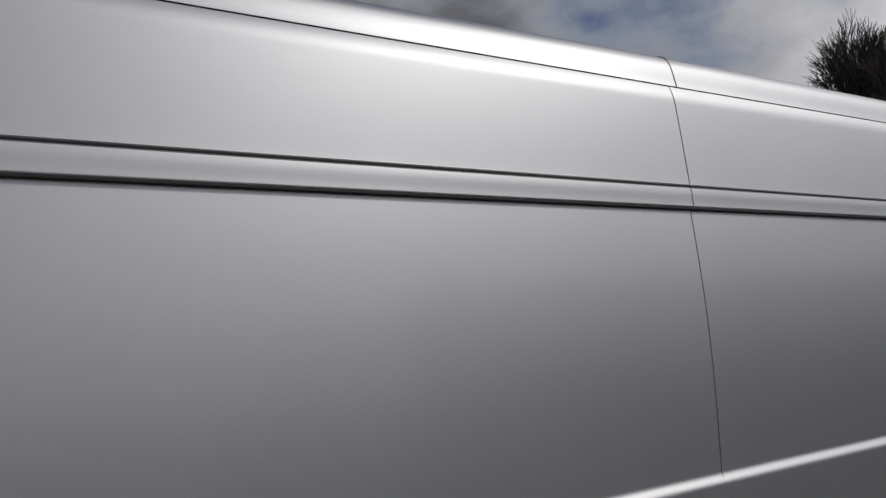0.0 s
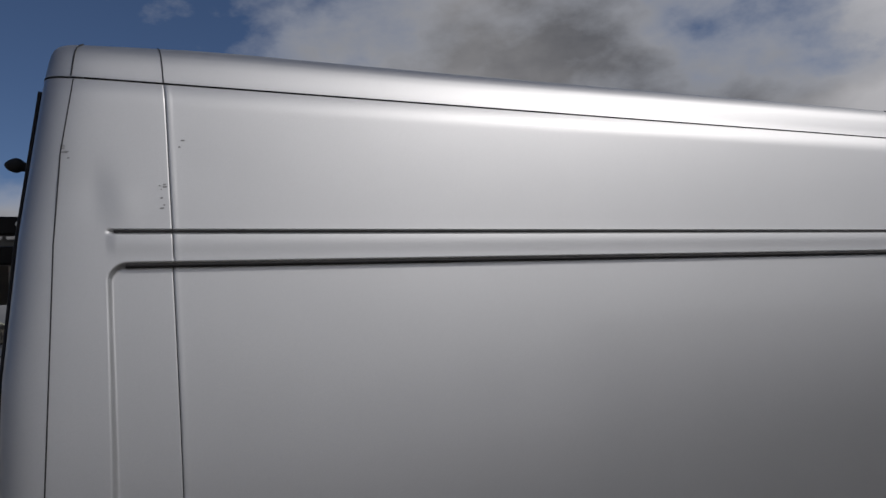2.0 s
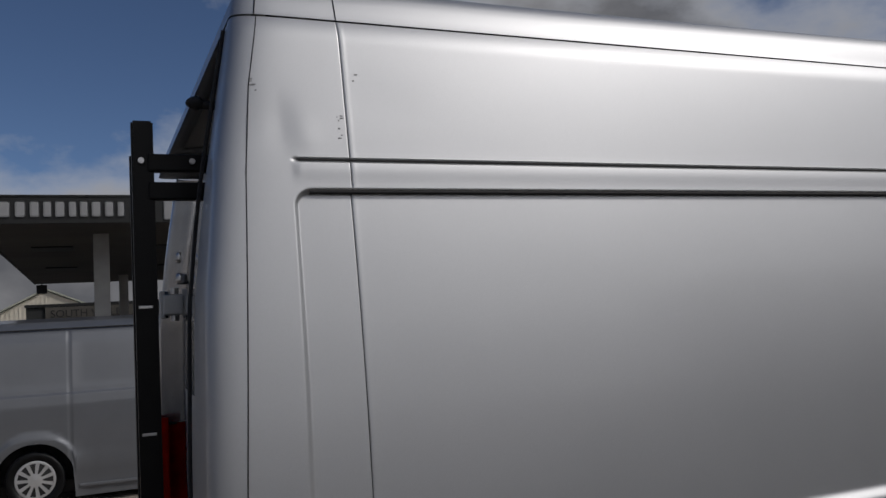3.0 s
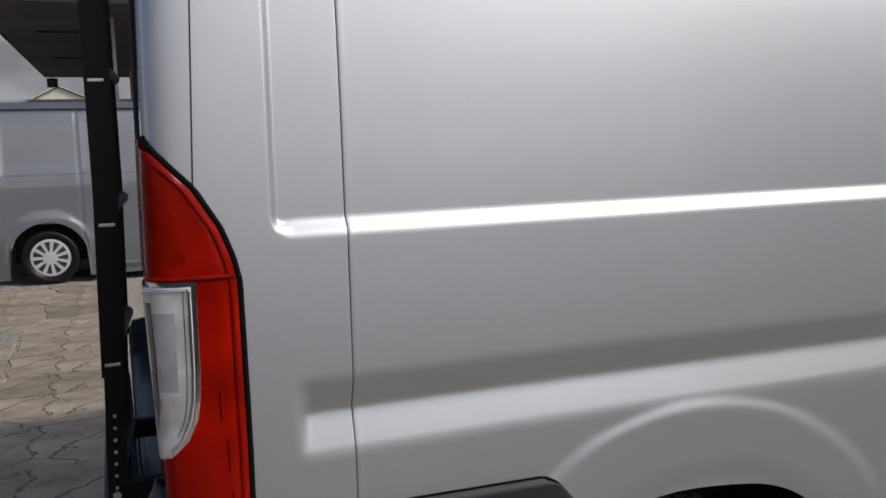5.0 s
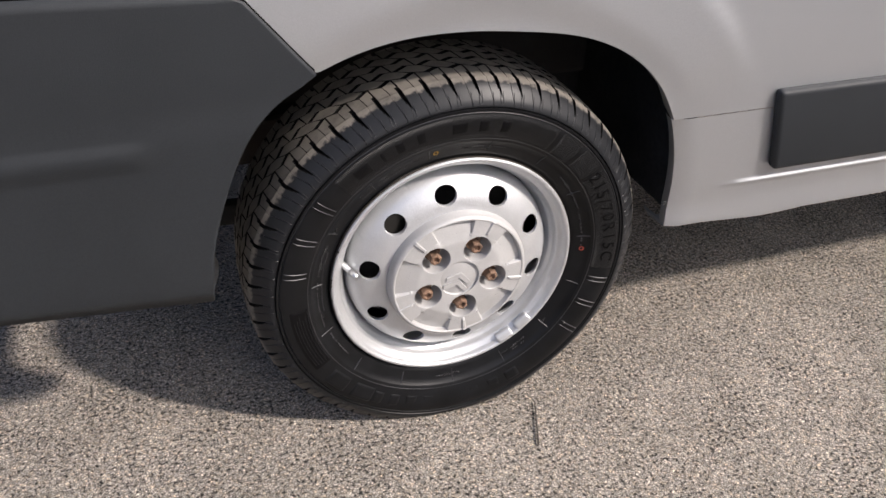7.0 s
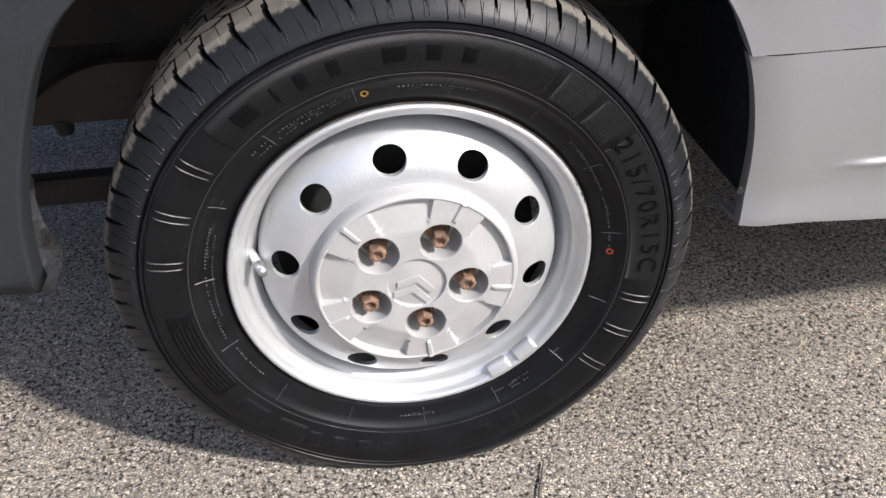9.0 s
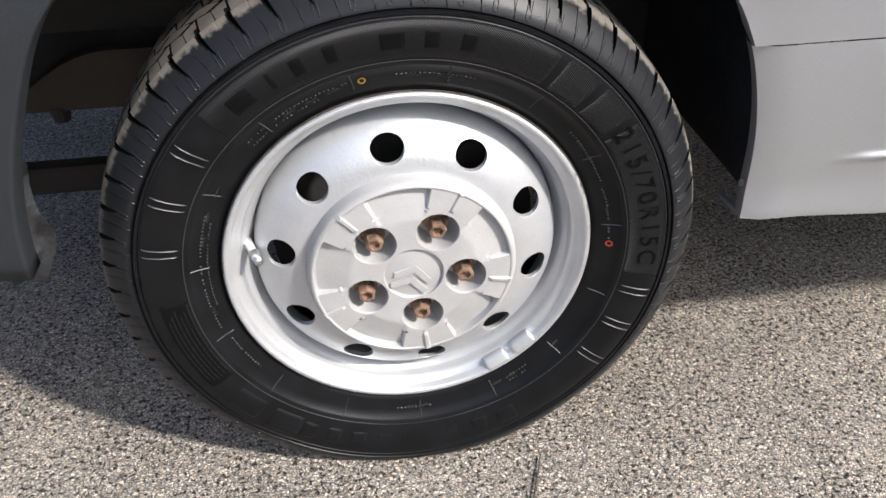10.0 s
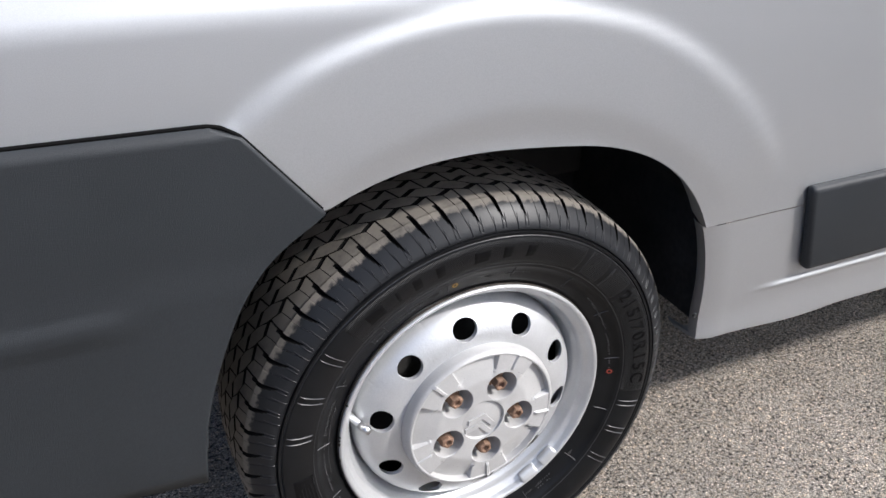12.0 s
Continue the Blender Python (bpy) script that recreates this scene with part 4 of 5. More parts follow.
# underside, wheel housing, axle
part("floor_pan", box_bm(-0.9, 4.6, 0.34, WIDE - 0.34, 0.60, 0.66, 0.02), CHASSIS, van, "black underside")
for y0, y1 in ((0.40, 0.46), (WIDE - 0.46, WIDE - 0.40)):
    part("chassis_rail", box_bm(-0.92, 4.4, y0, y1, 0.46, 0.58, 0.01), CHASSIS, van, "black chassis rail")
    part("leaf_spring", box_bm(-0.72, 0.30, y0 + 0.02, y1 - 0.01, 0.208, 0.254, 0.008), CHASSIS, van, "dirty leaf spring")
    hb = bmesh.new()
    xs_h = np.linspace(-0.62, -0.16, 24)
    faces_h = []
    for y in (y0 - 0.022, y0 - 0.002):
        low_h = [hb.verts.new((x, y, 0.362)) for x in xs_h]
        top_h = [hb.verts.new((x, y, 0.368 + 0.075 * math.sin(math.pi / 2 * min(1.0, max(0.0, (x + 0.505) / 0.15))))) for x in xs_h]
        for k in range(23):
            hb.faces.new((low_h[k], low_h[k + 1], top_h[k + 1], top_h[k]))
        faces_h.append((low_h, top_h))
    for k in range(23):
        for which in (0, 1):
            hb.faces.new((faces_h[0][which][k], faces_h[0][which][k + 1], faces_h[1][which][k + 1], faces_h[1][which][k]))
    hang = part("spring_hanger", hb, HANGER, van, "dirty brown spring hanger plate")
    part("bump_stop", tube_bm((-0.44, y0 - 0.01, 0.366), (-0.44, y0 - 0.01, 0.343), 0.016, 14, 0.011), BLACK, hang)
part("rear_axle", tube_bm((0, 0.24, 0.27), (0, WIDE - 0.24, 0.27), 0.035, 14), CHASSIS, van, "dirty beam axle")
for side in (0, 1):
    rings = []
    for y in (0.03, 0.10, 0.30, 0.42):
        rings.append([(0.465 * math.cos(a), y if not side else WIDE - y, HUB_Z + 0.465 * math.sin(a)) for a in np.radians(np.linspace(7, 152, 48))])
    rings.append([(0.3 * p[0], p[1] + (0.004 if not side else -0.004), HUB_Z + 0.3 * (p[2] - HUB_Z)) for p in rings[-1]])
    mesh_part("arch_liner", *grid(np.array(rings)), LINER, van, "black wheel arch liner")
    part("mud_flap", box_bm(0.398, 0.406, 0.05 if not side else WIDE - 0.42, 0.42 if not side else WIDE - 0.05, 0.345, 0.62, 0.003), LINER, van, "black liner edge")
for side in (0, 1):
    rings = [[(0.470 * math.cos(a), y if not side else WIDE - y, HUB_Z + 0.470 * math.sin(a)) for a in np.radians(np.linspace(148, 176, 14))] for y in (0.004, 0.08, 0.16, 0.255)]
    mesh_part("liner_end", *grid(np.array(rings)), LINER, van, "black lower end of the wheel arch liner")
for side in (0, 1):
    y0, y1 = (0.425, 0.432) if not side else (WIDE - 0.432, WIDE - 0.425)
    part("arch_back", box_bm(-0.86, 0.0395, y0, y1, 0.372, 0.4995), LINER, van, "black inner wall of the wheel arch")
    part("arch_back", box_bm(0.04, 0.45, y0, y1, 0.24, 0.4995), LINER, van, "black inner wall of the wheel arch")
part("exhaust", tube_bm((0.9, 0.62, 0.30), (1.6, 0.62, 0.30), 0.06, 14), CHASSIS, van, "dark exhaust box")

# ---- wheel ----
TYRE = [(0.199, 0.052), (0.206, 0.043), (0.211, 0.037), (0.218, 0.0335), (0.230, 0.029), (0.2385, 0.0245), (0.240, 0.0225), (0.2415, 0.0215), (0.255, 0.0165), (0.270, 0.0130), (0.283, 0.0125), (0.2915, 0.0145),
    (0.2930, 0.0175), (0.2945, 0.0150), (0.2975, 0.0150), (0.2990, 0.0185), (0.3010, 0.0160), (0.306, 0.0170), (0.312, 0.0205), (0.318, 0.0250), (0.3240, 0.0295), (0.3295, 0.0345), (0.3345, 0.040), (0.3380, 0.047)]
PITCHES = 58


def squeeze(r):
    """Draws the tyre's outer part in to its loaded size."""
    return np.where(np.asarray(r) < 0.25, r, 0.25 + (np.asarray(r) - 0.25) * 0.945)


def tyre_side(r):
    return float(np.interp(r, [p[0] for p in TYRE], [p[1] for p in TYRE]))


def build_wheel(at, flip=False):
    wheel = new("wheel")
    wheel.parent = van
    wheel["label"] = "silver steel wheel with black 215/70 tyre"
    wheel.location = at
    if flip:
        wheel.scale = (1, -1, 1)
    # tyre: five rows of tread blocks between zigzag grooves, slotted shoulders
    half_w = 0.12
    steps = np.array([0.0, 0.010, 0.059, 0.068, 0.10, 0.15, 0.18, 0.25, 0.33, 0.41, 0.485, 0.50, 0.515, 0.58, 0.66, 0.74, 0.82, 0.90, 0.97])
    ph = (np.arange(PITCHES)[:, None] + steps[None, :]).ravel()[:, None]
    n = len(ph)
    frac = ph % 1.0
    grooves = ((0.0805, 0.0019, 0.0058, 0.0), (0.1070, 0.0017, 0.0058, 0.5), (0.1330, 0.0017, 0.0058, 0.0), (0.1595, 0.0019, 0.0058, 0.5))
    lat, deep = [0.0505, 0.0535, 0.0570, 0.0610, 0.0660, 0.0710], [0.0] * 6
    for g, w, _, _ in grooves:
        lat += [g - w - 0.0030, g - w - 0.0007, g - w, g + w, g + w + 0.0007, g + w + 0.0030, g + w + 0.0110]
        deep += [0, 0, 1, 1, 0, 0, 0]
    lat, deep = np.array(lat[:-1] + [0.1740, 0.1790, 0.1830, 0.1865, 0.1895]), np.array(deep[:-1] + [0.0] * 5)
    crown = 0.3415 - 0.9 * (lat - 0.12) ** 4 / 0.068**2
    pr = np.array(list(TYRE) + list(zip(crown, lat)) + [(r, 2 * half_w - y) for r, y in TYRE[::-1]])
    tread = np.zeros(len(pr), bool)
    tread[len(TYRE):len(TYRE) + len(lat)] = True
    rr, yy = np.tile(pr[:, 0], (n, 1)), np.tile(pr[:, 1], (n, 1))
    yc = pr[:, 1][None, :]
    wander = np.zeros((n, len(pr)))
    knots_y = [0.060] + [g for g, _, _, _ in grooves] + [0.180]
    waves = [np.zeros(n)] + [a * (np.abs(((ph[:, 0] + off) % 1.0) * 2 - 1) * 2 - 1) for _, _, a, off in grooves] + [np.zeros(n)]
    for i in range(n):
        wander[i] = np.interp(pr[:, 1], knots_y, [w[i] for w in waves])
    yy = yy + wander * tread[None, :]
    cut = np.zeros(len(pr))
    cut[tread] = deep
    rr = rr - 0.0105 * cut[None, :]
    row = (yc > 0.0830) & (yc < 0.1575) & tread[None, :] & (cut[None, :] == 0)
    rr = rr - 0.0085 * ((frac > 0.005) & (frac < 0.06)) * row
    thin = ((frac > 0.005) & (frac < 0.06)) & tread[None, :] & ~row & (cut[None, :] == 0)
    rr = rr - 0.0022 * thin
    mid = (np.abs(frac - 0.5) < 0.008) & tread[None, :] & ((yc < 0.0830) | (yc > 0.1575)) & (cut[None, :] == 0)
    rr = rr - 0.0015 * mid
    # shoulder notches, wide at the tread and narrowing down the side
    near_edge = ((yc < 0.0600) | (yc > 0.1800)) & tread[None, :]
    rr = rr - 0.0085 * ((frac > 0.005) & (frac < 0.16)) * near_edge
    shoulder = (pr[:, 0] > 0.3035) & ~tread
    notch = np.clip((pr[:, 0] - 0.3170) / 0.012, 0, 1)[None, :] * shoulder[None, :]
    width = 0.06 + 0.10 * np.clip((pr[:, 0] - 0.3200) / 0.014, 0, 1)[None, :]
    slot = ((frac > 0.005) & (frac < width)) * notch * 0.0080
    outer = yc < half_w
    rr = rr - 0.6 * slot
    yy = yy + np.where(outer, slot, -slot)
    sipe = (np.abs(frac - 0.5) < 0.008) * shoulder[None, :] * 0.0010
    yy = yy + np.where(outer, sipe, -sipe)
    skew = np.interp(pr[:, 1], [0.035, 0.052, 0.078, 0.083, 0.105, 0.109, 0.131, 0.135, 0.157, 0.162, 0.188, 0.205], [-0.10, 0.0, 0.12, 0.30, 0.72, 0.90, 1.10, 1.28, 1.70, 1.88, 2.0, 2.1])
    lean_back = 0.25 * np.clip((0.338 - pr[:, 0]) / 0.035, 0, 1) * ~tread
    th = (ph + skew[None, :] * tread[None, :] - lean_back[None, :] * (yc < half_w) + 2.0 * ((yc > half_w) & ~tread[None, :])) * 2 * math.pi / PITCHES
    full_r = np.tile(pr[:, 0], (n, 1)) - rr
    rr = squeeze(rr)
    pts = np.stack([np.cos(th) * rr, yy, np.sin(th) * rr], -1)
    low = pts[:, :, 2] < -(HUB_Z - 0.001)
    squash = np.clip((-(HUB_Z - 0.06) - pts[:, :, 2]) / 0.06, 0, 1)
    pts[:, :, 1] += np.where(pts[:, :, 1] < half_w, -0.006, 0.006) * squash
    pts[:, :, 2] = np.where(low, -(HUB_Z - 0.001), pts[:, :, 2])
    tyre = mesh_part("tyre", *grid(pts, wrap_u=True), RUBBER, wheel, "worn black rubber tyre, dusty tread")
    tyre.data.set_sharp_from_angle(angle=radians(38))
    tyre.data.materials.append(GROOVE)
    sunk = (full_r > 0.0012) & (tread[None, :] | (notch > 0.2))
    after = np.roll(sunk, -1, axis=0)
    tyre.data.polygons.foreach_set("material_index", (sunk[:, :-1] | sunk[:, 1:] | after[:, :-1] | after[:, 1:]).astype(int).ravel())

    def wrapped(verts, mid_r, mid_a, flip_text=False):
        out = []
        for v in verts:
            r, a = mid_r + v[1], mid_a - v[0] / mid_r
            q = float(squeeze(r))
            out.append((q * math.cos(a), tyre_side(r) - 0.0003 - v[2], q * math.sin(a)))
        return out

    tv, tf = text_mesh("215/70R15C", 0.0310, 0.0016, 1.22)
    mesh_part("size_lettering", wrapped(tv, 0.270, radians(15.5)), tf, RUBBER_RAISED, tyre, "raised size lettering", False)

    def block(x0, x1, y0, y1, h, mid_r, mid_a):
        nx = max(4, int((x1 - x0) / 0.003))
        ny = 4 if y1 - y0 < 0.006 else 11
        xs, ys = np.linspace(x0, x1, nx), np.linspace(y0, y1, ny)
        top = [[(x, y, h if 0 < j < ny - 1 and 0 < i < nx - 1 else -0.0006) for j, y in enumerate(ys)] for i, x in enumerate(xs)]
        v, f = grid(np.array(top))
        return wrapped(v, mid_r, mid_a), f

    for a0, a1 in ((36.2, 45.7), (47.2, 56.3), (57.9, 134), (-8, 34.9)):
        v, f = block(-radians((a1 - a0) / 2) * 0.270, radians((a1 - a0) / 2) * 0.270, -0.0225, 0.0205, 0.0006, 0.270, radians((a0 + a1) / 2))
        mesh_part("serrated_band", v, f, SERRATED_FINE if a1 > 100 else SERRATED, tyre, "finely ridged band")
    # plain bars where a maker's words stand, and unread small print
    for k, (a, w) in enumerate(((125.5, 0.030), (118, 0.009), (112, 0.018), (105, 0.018), (92.5, 0.028), (84.5, 0.020), (77, 0.020))):
        mesh_part("raised_bar", *block(-w / 2, w / 2, -0.0115, 0.0115, 0.0012, 0.270, radians(a)), RUBBER_RAISED, tyre)
    for a, w in ((-65, 0.028), (-73, 0.026), (-81, 0.022), (-93, 0.024), (-100, 0.024), (-107, 0.024), (-114, 0.022), (-121, 0.022)):
        mesh_part("raised_bar", *block(-w / 2, w / 2, -0.012, 0.012, 0.0010, 0.270, radians(a)), RUBBER, tyre)
    for a in (-140, -128):
        mesh_part("raised_block", *block(-0.022, 0.022, -0.018, 0.012, 0.0014, 0.272, radians(a)), RUBBER, tyre)
    mesh_part("print_panel", *block(-0.064, 0.064, -0.016, 0.016, 0.0009, 0.264, radians(-163.5)), RUBBER_RAISED, tyre)
    for a in (26, 31, 36, 18, 12, 108, 114, 120, 88, 80, 150, 158, 166, 190, 205, 214, -63, -58, -88, -92, -40):
        mesh_part("print_line", *block(-0.008, 0.008, -0.0016, 0.0016, 0.0006, 0.2265, radians(a)), SERRATED, tyre)
    prng = random.Random(9)
    for a0, a1, rad, tall in ((41, 22, 0.2275, 0.0030), (16, 1, 0.2275, 0.0030), (133, 104, 0.2300, 0.0022), (133, 112, 0.2230, 0.0018), (92, 72, 0.2290, 0.0020), (196, 158, 0.2290, 0.0026), (188, 160, 0.2220, 0.0018), (214, 200, 0.2260, 0.0030), (-52, -60, 0.2310, 0.0024), (-52, -60, 0.2250, 0.0020), (-86, -97, 0.2280, 0.0026)):
        pv, pf, a = [], [], a0
        while a > a1:
            w = prng.choice((0.0007, 0.0012, 0.0018))
            if prng.random() < 0.84:
                v, f = block(-w, w, -tall / 2, tall / 2 * prng.choice((0.6, 1.0, 1.0)), 0.0007, rad, radians(a))
                pf += [tuple(i + len(pv) for i in face) for face in f]
                pv += v
            a -= 1.15
        mesh_part("small_print", pv, pf, RUBBER_GLINT, tyre, "unreadable raised small print")
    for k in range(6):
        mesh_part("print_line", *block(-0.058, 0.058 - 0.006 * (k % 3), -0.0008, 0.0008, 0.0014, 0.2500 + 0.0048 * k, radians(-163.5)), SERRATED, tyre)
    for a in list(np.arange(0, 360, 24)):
        mesh_part("mould_rib", *block(-0.0007, 0.0007, -0.012, 0.010, 0.0010, 0.231, radians(a + 7)), RUBBER_GLINT, tyre)
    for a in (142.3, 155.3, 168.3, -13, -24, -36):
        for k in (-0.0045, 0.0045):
            mesh_part("mould_rib", *block(k - 0.0007, k + 0.0007, -0.022, 0.018, 0.0016, 0.272, radians(a)), RUBBER_GLINT, tyre)
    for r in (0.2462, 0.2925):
        mesh_part("mould_line", *lathe([(float(squeeze(r - 0.0007)), tyre_side(r - 0.0007) + 0.0002), (float(squeeze(r)), tyre_side(r) - 0.0007), (float(squeeze(r + 0.0007)), tyre_side(r + 0.0007) + 0.0002)], 160), RUBBER_GLINT, tyre, "fine raised ring moulded in the sidewall")
    # moulded outlines on the shoulder, three to each tread pitch
    lv, lf = [], []
    for k in range(PITCHES):
        for phase, r0, r1, half in ((-0.20, 0.3050, 0.3230, 0.0004), (-0.06, 0.3050, 0.3200, 0.0004), (0.28, 0.3010, 0.3220, 0.0003)):
            v, f = block(-half, half, r0 - 0.318, r1 - 0.318, 0.0009, 0.318, 2 * math.pi * (k + phase) / PITCHES)
            lf += [tuple(i + len(lv) for i in face) for face in f]
            lv += v
        wide = math.pi * 0.14 / PITCHES * 0.306
        v, f = block(-wide, wide, -0.0005, 0.0005, 0.0009, 0.3052, 2 * math.pi * (k - 0.13) / PITCHES)
        lf += [tuple(i + len(lv) for i in face) for face in f]
        lv += v
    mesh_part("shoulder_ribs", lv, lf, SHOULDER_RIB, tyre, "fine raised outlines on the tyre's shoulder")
    for a, mat in ((100.5, material("yellow_dot", (0.26, 0.15, 0.02), 0.6, grain=0.2)), (0.5, material("red_dot", (0.24, 0.035, 0.02), 0.6, grain=0.2))):
        rv2, rf2 = [], []
        ring = np.array([[(math.cos(t) * r, math.sin(t) * r, 0.0006) for r in (0.0022, 0.0042)] for t in np.linspace(0, 2 * math.pi, 20, endpoint=False)])
        rv2, rf2 = grid(ring, wrap_u=True)
        mesh_part("paint_dot", wrapped(rv2, 0.2285, radians(a)), rf2, mat, tyre)

    # rim: flange, barrel and pierced disc
    flange = [(0.200, 0.055), (0.2035, 0.043), (0.2065, 0.036), (0.2070, 0.0325), (0.2045, 0.0305), (0.2010, 0.0315), (0.1992, 0.0345), (0.1982, 0.0395), (0.1968, 0.0420), (0.1915, 0.0445), (0.1895, 0.0462),
        (0.1882, 0.0500), (0.1875, 0.0560), (0.1858, 0.0585), (0.1825, 0.0620), (0.1812, 0.0650), (0.1800, 0.0690), (0.1775, 0.0740), (0.1762, 0.0820), (0.1757, 0.0920), (0.1750, 0.1000)]
    rim = mesh_part("rim", *lathe(flange, 128), RIM, wheel, "silver painted steel rim, chipped at the edge")
    mesh_part("bead_edge", *lathe([(0.2062, 0.0352), (0.2076, 0.0345), (0.2084, 0.0360), (0.2076, 0.0385)], 128), BEAD_DIRT, wheel, "dirt-dark edge where rim meets tyre")
    chips = random.Random(21)
    for _ in range(26):
        a, half, deep = radians(chips.choice((chips.uniform(150, 250), chips.uniform(-40, 40)))), chips.uniform(0.0008, 0.0034) / 0.206, chips.uniform(0.1, 0.45)
        lip = [(0.2076, 0.0328), (0.2072 - 0.0012 * deep, 0.0308 - 0.0004 * deep), (0.2068 - 0.0026 * deep, 0.0300)]
        patch = []
        for u in np.linspace(-1, 1, 5):
            narrow = math.sqrt(max(0.05, 1 - u * u))
            patch.append([(((lip[0][0] + (r - lip[0][0]) * narrow)) * math.cos(a + u * half), y, (lip[0][0] + (r - lip[0][0]) * narrow) * math.sin(a + u * half)) for r, y in lip])
        mesh_part("paint_chip", *grid(np.array(patch)), BEAD_DIRT, rim)
    disc = [(0.1750, 0.0850), (0.1742, 0.0720), (0.1725, 0.0630), (0.1695, 0.0560), (0.165, 0.0500), (0.158, 0.0440), (0.150, 0.0390), (0.142, 0.0350), (0.134, 0.0320), (0.126, 0.0303), (0.120, 0.0297), (0.114, 0.0300)]

    def disc_y(r):
        return float(np.interp(-r, [-d[0] for d in disc], [d[1] for d in disc]))

    holes, r_in, r_out, r_mid, r_hole = 10, 0.114, 0.1750, 0.1455, 0.0178
    vs, fs = [], []
    for h in range(holes):
        c = radians(98) + h * 2 * math.pi / holes
        da = math.pi / holes
        per = [(r_in, -da + 2 * da * t) for t in np.linspace(0, 1, 17)[:-1]] + [(r_in + (r_out - r_in) * t, da) for t in np.linspace(0, 1, 17)[:-1]]
        per += [(r_out, da - 2 * da * t) for t in np.linspace(0, 1, 17)[:-1]] + [(r_out - (r_out - r_in) * t, -da) for t in np.linspace(0, 1, 17)[:-1]]
        rings = []
        mx, mz = r_mid * math.cos(c), r_mid * math.sin(c)
        outer_xy = [(r * math.cos(c + a), r * math.sin(c + a)) for r, a in per]
        for t in (0.0, 0.04, 0.09, 0.15, 0.22, 0.32, 0.44, 0.58, 0.74, 0.9, 0.985, 1.0):
            ring = []
            for ox, oz in outer_xy:
                d = math.hypot(ox - mx, oz - mz)
                ux, uz = (ox - mx) / d, (oz - mz) / d
                along = ux * math.cos(c) + uz * math.sin(c)
                reach = r_hole * (1 - (0.20 if along > 0 else 0.06) * along * along)
                hx, hz = mx + ux * reach, mz + uz * reach
                x, z = ox + (hx - ox) * t, oz + (hz - oz) * t
                ring.append((x, disc_y(math.hypot(x, z)), z))
            rings.append(ring)
        rings.append([(x, y + 0.0006, z) for x, y, z in rings[-1]])
        rings.append([(x, y + 0.006, z) for x, y, z in rings[-1]])
        v, f = grid(np.array(rings), wrap_v=True)
        fs += [tuple(i + len(vs) for i in face) for face in f]
        vs += list(v)
    mesh_part("disc", *weld(vs, fs), RIM, wheel, "silver wheel disc with ten round holes")
    mesh_part("brake_drum", *lathe([(0.155, 0.105), (0.16, 0.20), (0.001, 0.2001)], 40), CHASSIS, wheel, "dark brake drum behind the holes")
    mesh_part("drum_face", *lathe([(0.001, 0.100), (0.155, 0.105)], 40), CHASSIS, wheel)

    # hub cap with five pockets
    nut_a = [1.713 + math.pi / 5 - i * 2 * math.pi / 5 for i in range(5)]
    cap_o, cap_i, pr2, pm = 0.086, 0.0335, 0.0232, 0.059
    vs, fs = [], []

    def cap_y(r):
        return 0.0105 - 0.001 * (1 - (r / 0.09) ** 2)

    def scoop(r, t):
        """Depth of the ramped hollows between the nuts, deepest by the outer ring."""
        off = min(abs(((t - a - math.pi / 5 + math.pi) % (2 * math.pi)) - math.pi) for a in nut_a)
        ramp = 0.0085 * min(1.0, max(0.0, (r - 0.071) / 0.036)) * float(smooth01((0.1090 - r) / 0.0016))
        return ramp * float(smooth01((radians(19.5) - off) / radians(1.4)))

    for c in nut_a:
        da = math.pi / 5
        per = [(cap_i, -da + 2 * da * t) for t in np.linspace(0, 1, 13)[:-1]] + [(cap_i + (cap_o - cap_i) * t, da) for t in np.linspace(0, 1, 13)[:-1]]
        per += [(cap_o, da - 2 * da * t) for t in np.linspace(0, 1, 25)[:-1]] + [(cap_o - (cap_o - cap_i) * t, -da) for t in np.linspace(0, 1, 13)[:-1]]
        mx, mz = pm * math.cos(c), pm * math.sin(c)
        rings = []
        for t, dy in ((0.0, 0), (0.15, 0), (0.3, 0), (0.45, 0), (0.6, 0), (0.75, 0), (0.9, 0), (0.95, 0), (1.0, 0.0012), (1.0, 0.005), (1.0, 0.033)):
            ring = []
            for r, a in per:
                ox, oz = r * math.cos(c + a), r * math.sin(c + a)
                d = math.hypot(ox - mx, oz - mz)
                k = pr2 - (0.0035 if dy > 0.02 else 0)
                hx, hz = mx + (ox - mx) / d * k, mz + (oz - mz) / d * k
                x, z = ox + (hx - ox) * t, oz + (hz - oz) * t
                ring.append((x, cap_y(math.hypot(x, z)) + dy + scoop(math.hypot(x, z), math.atan2(z, x)), z))
            rings.append(ring)
        rings.append([(mx, cap_y(pm) + 0.035, mz)] * len(per))
        v, f = grid(np.array(rings), wrap_v=True)
        fs += [tuple(i + len(vs) for i in face) for face in f]
        vs += list(v)
    hub_cap = mesh_part("hub_cap", *weld(vs, fs), CAP, wheel, "grey plastic hub cap with five nut pockets")
    th2 = np.linspace(0, 2 * math.pi, 720, endpoint=False)
    ring_r = np.array([0.086, 0.0900, 0.0950, 0.1000, 0.1045, 0.1072, 0.1080, 0.1090, 0.1098, 0.1112, 0.1130, 0.1150, 0.1166, 0.1176, 0.118])
    ring_y = np.array([0.0104, 0.0105, 0.0107, 0.0109, 0.0111, 0.0113, 0.0113, 0.0114, 0.0106, 0.0104, 0.0112, 0.0132, 0.0170, 0.0250, 0.0360])
    rows2 = []
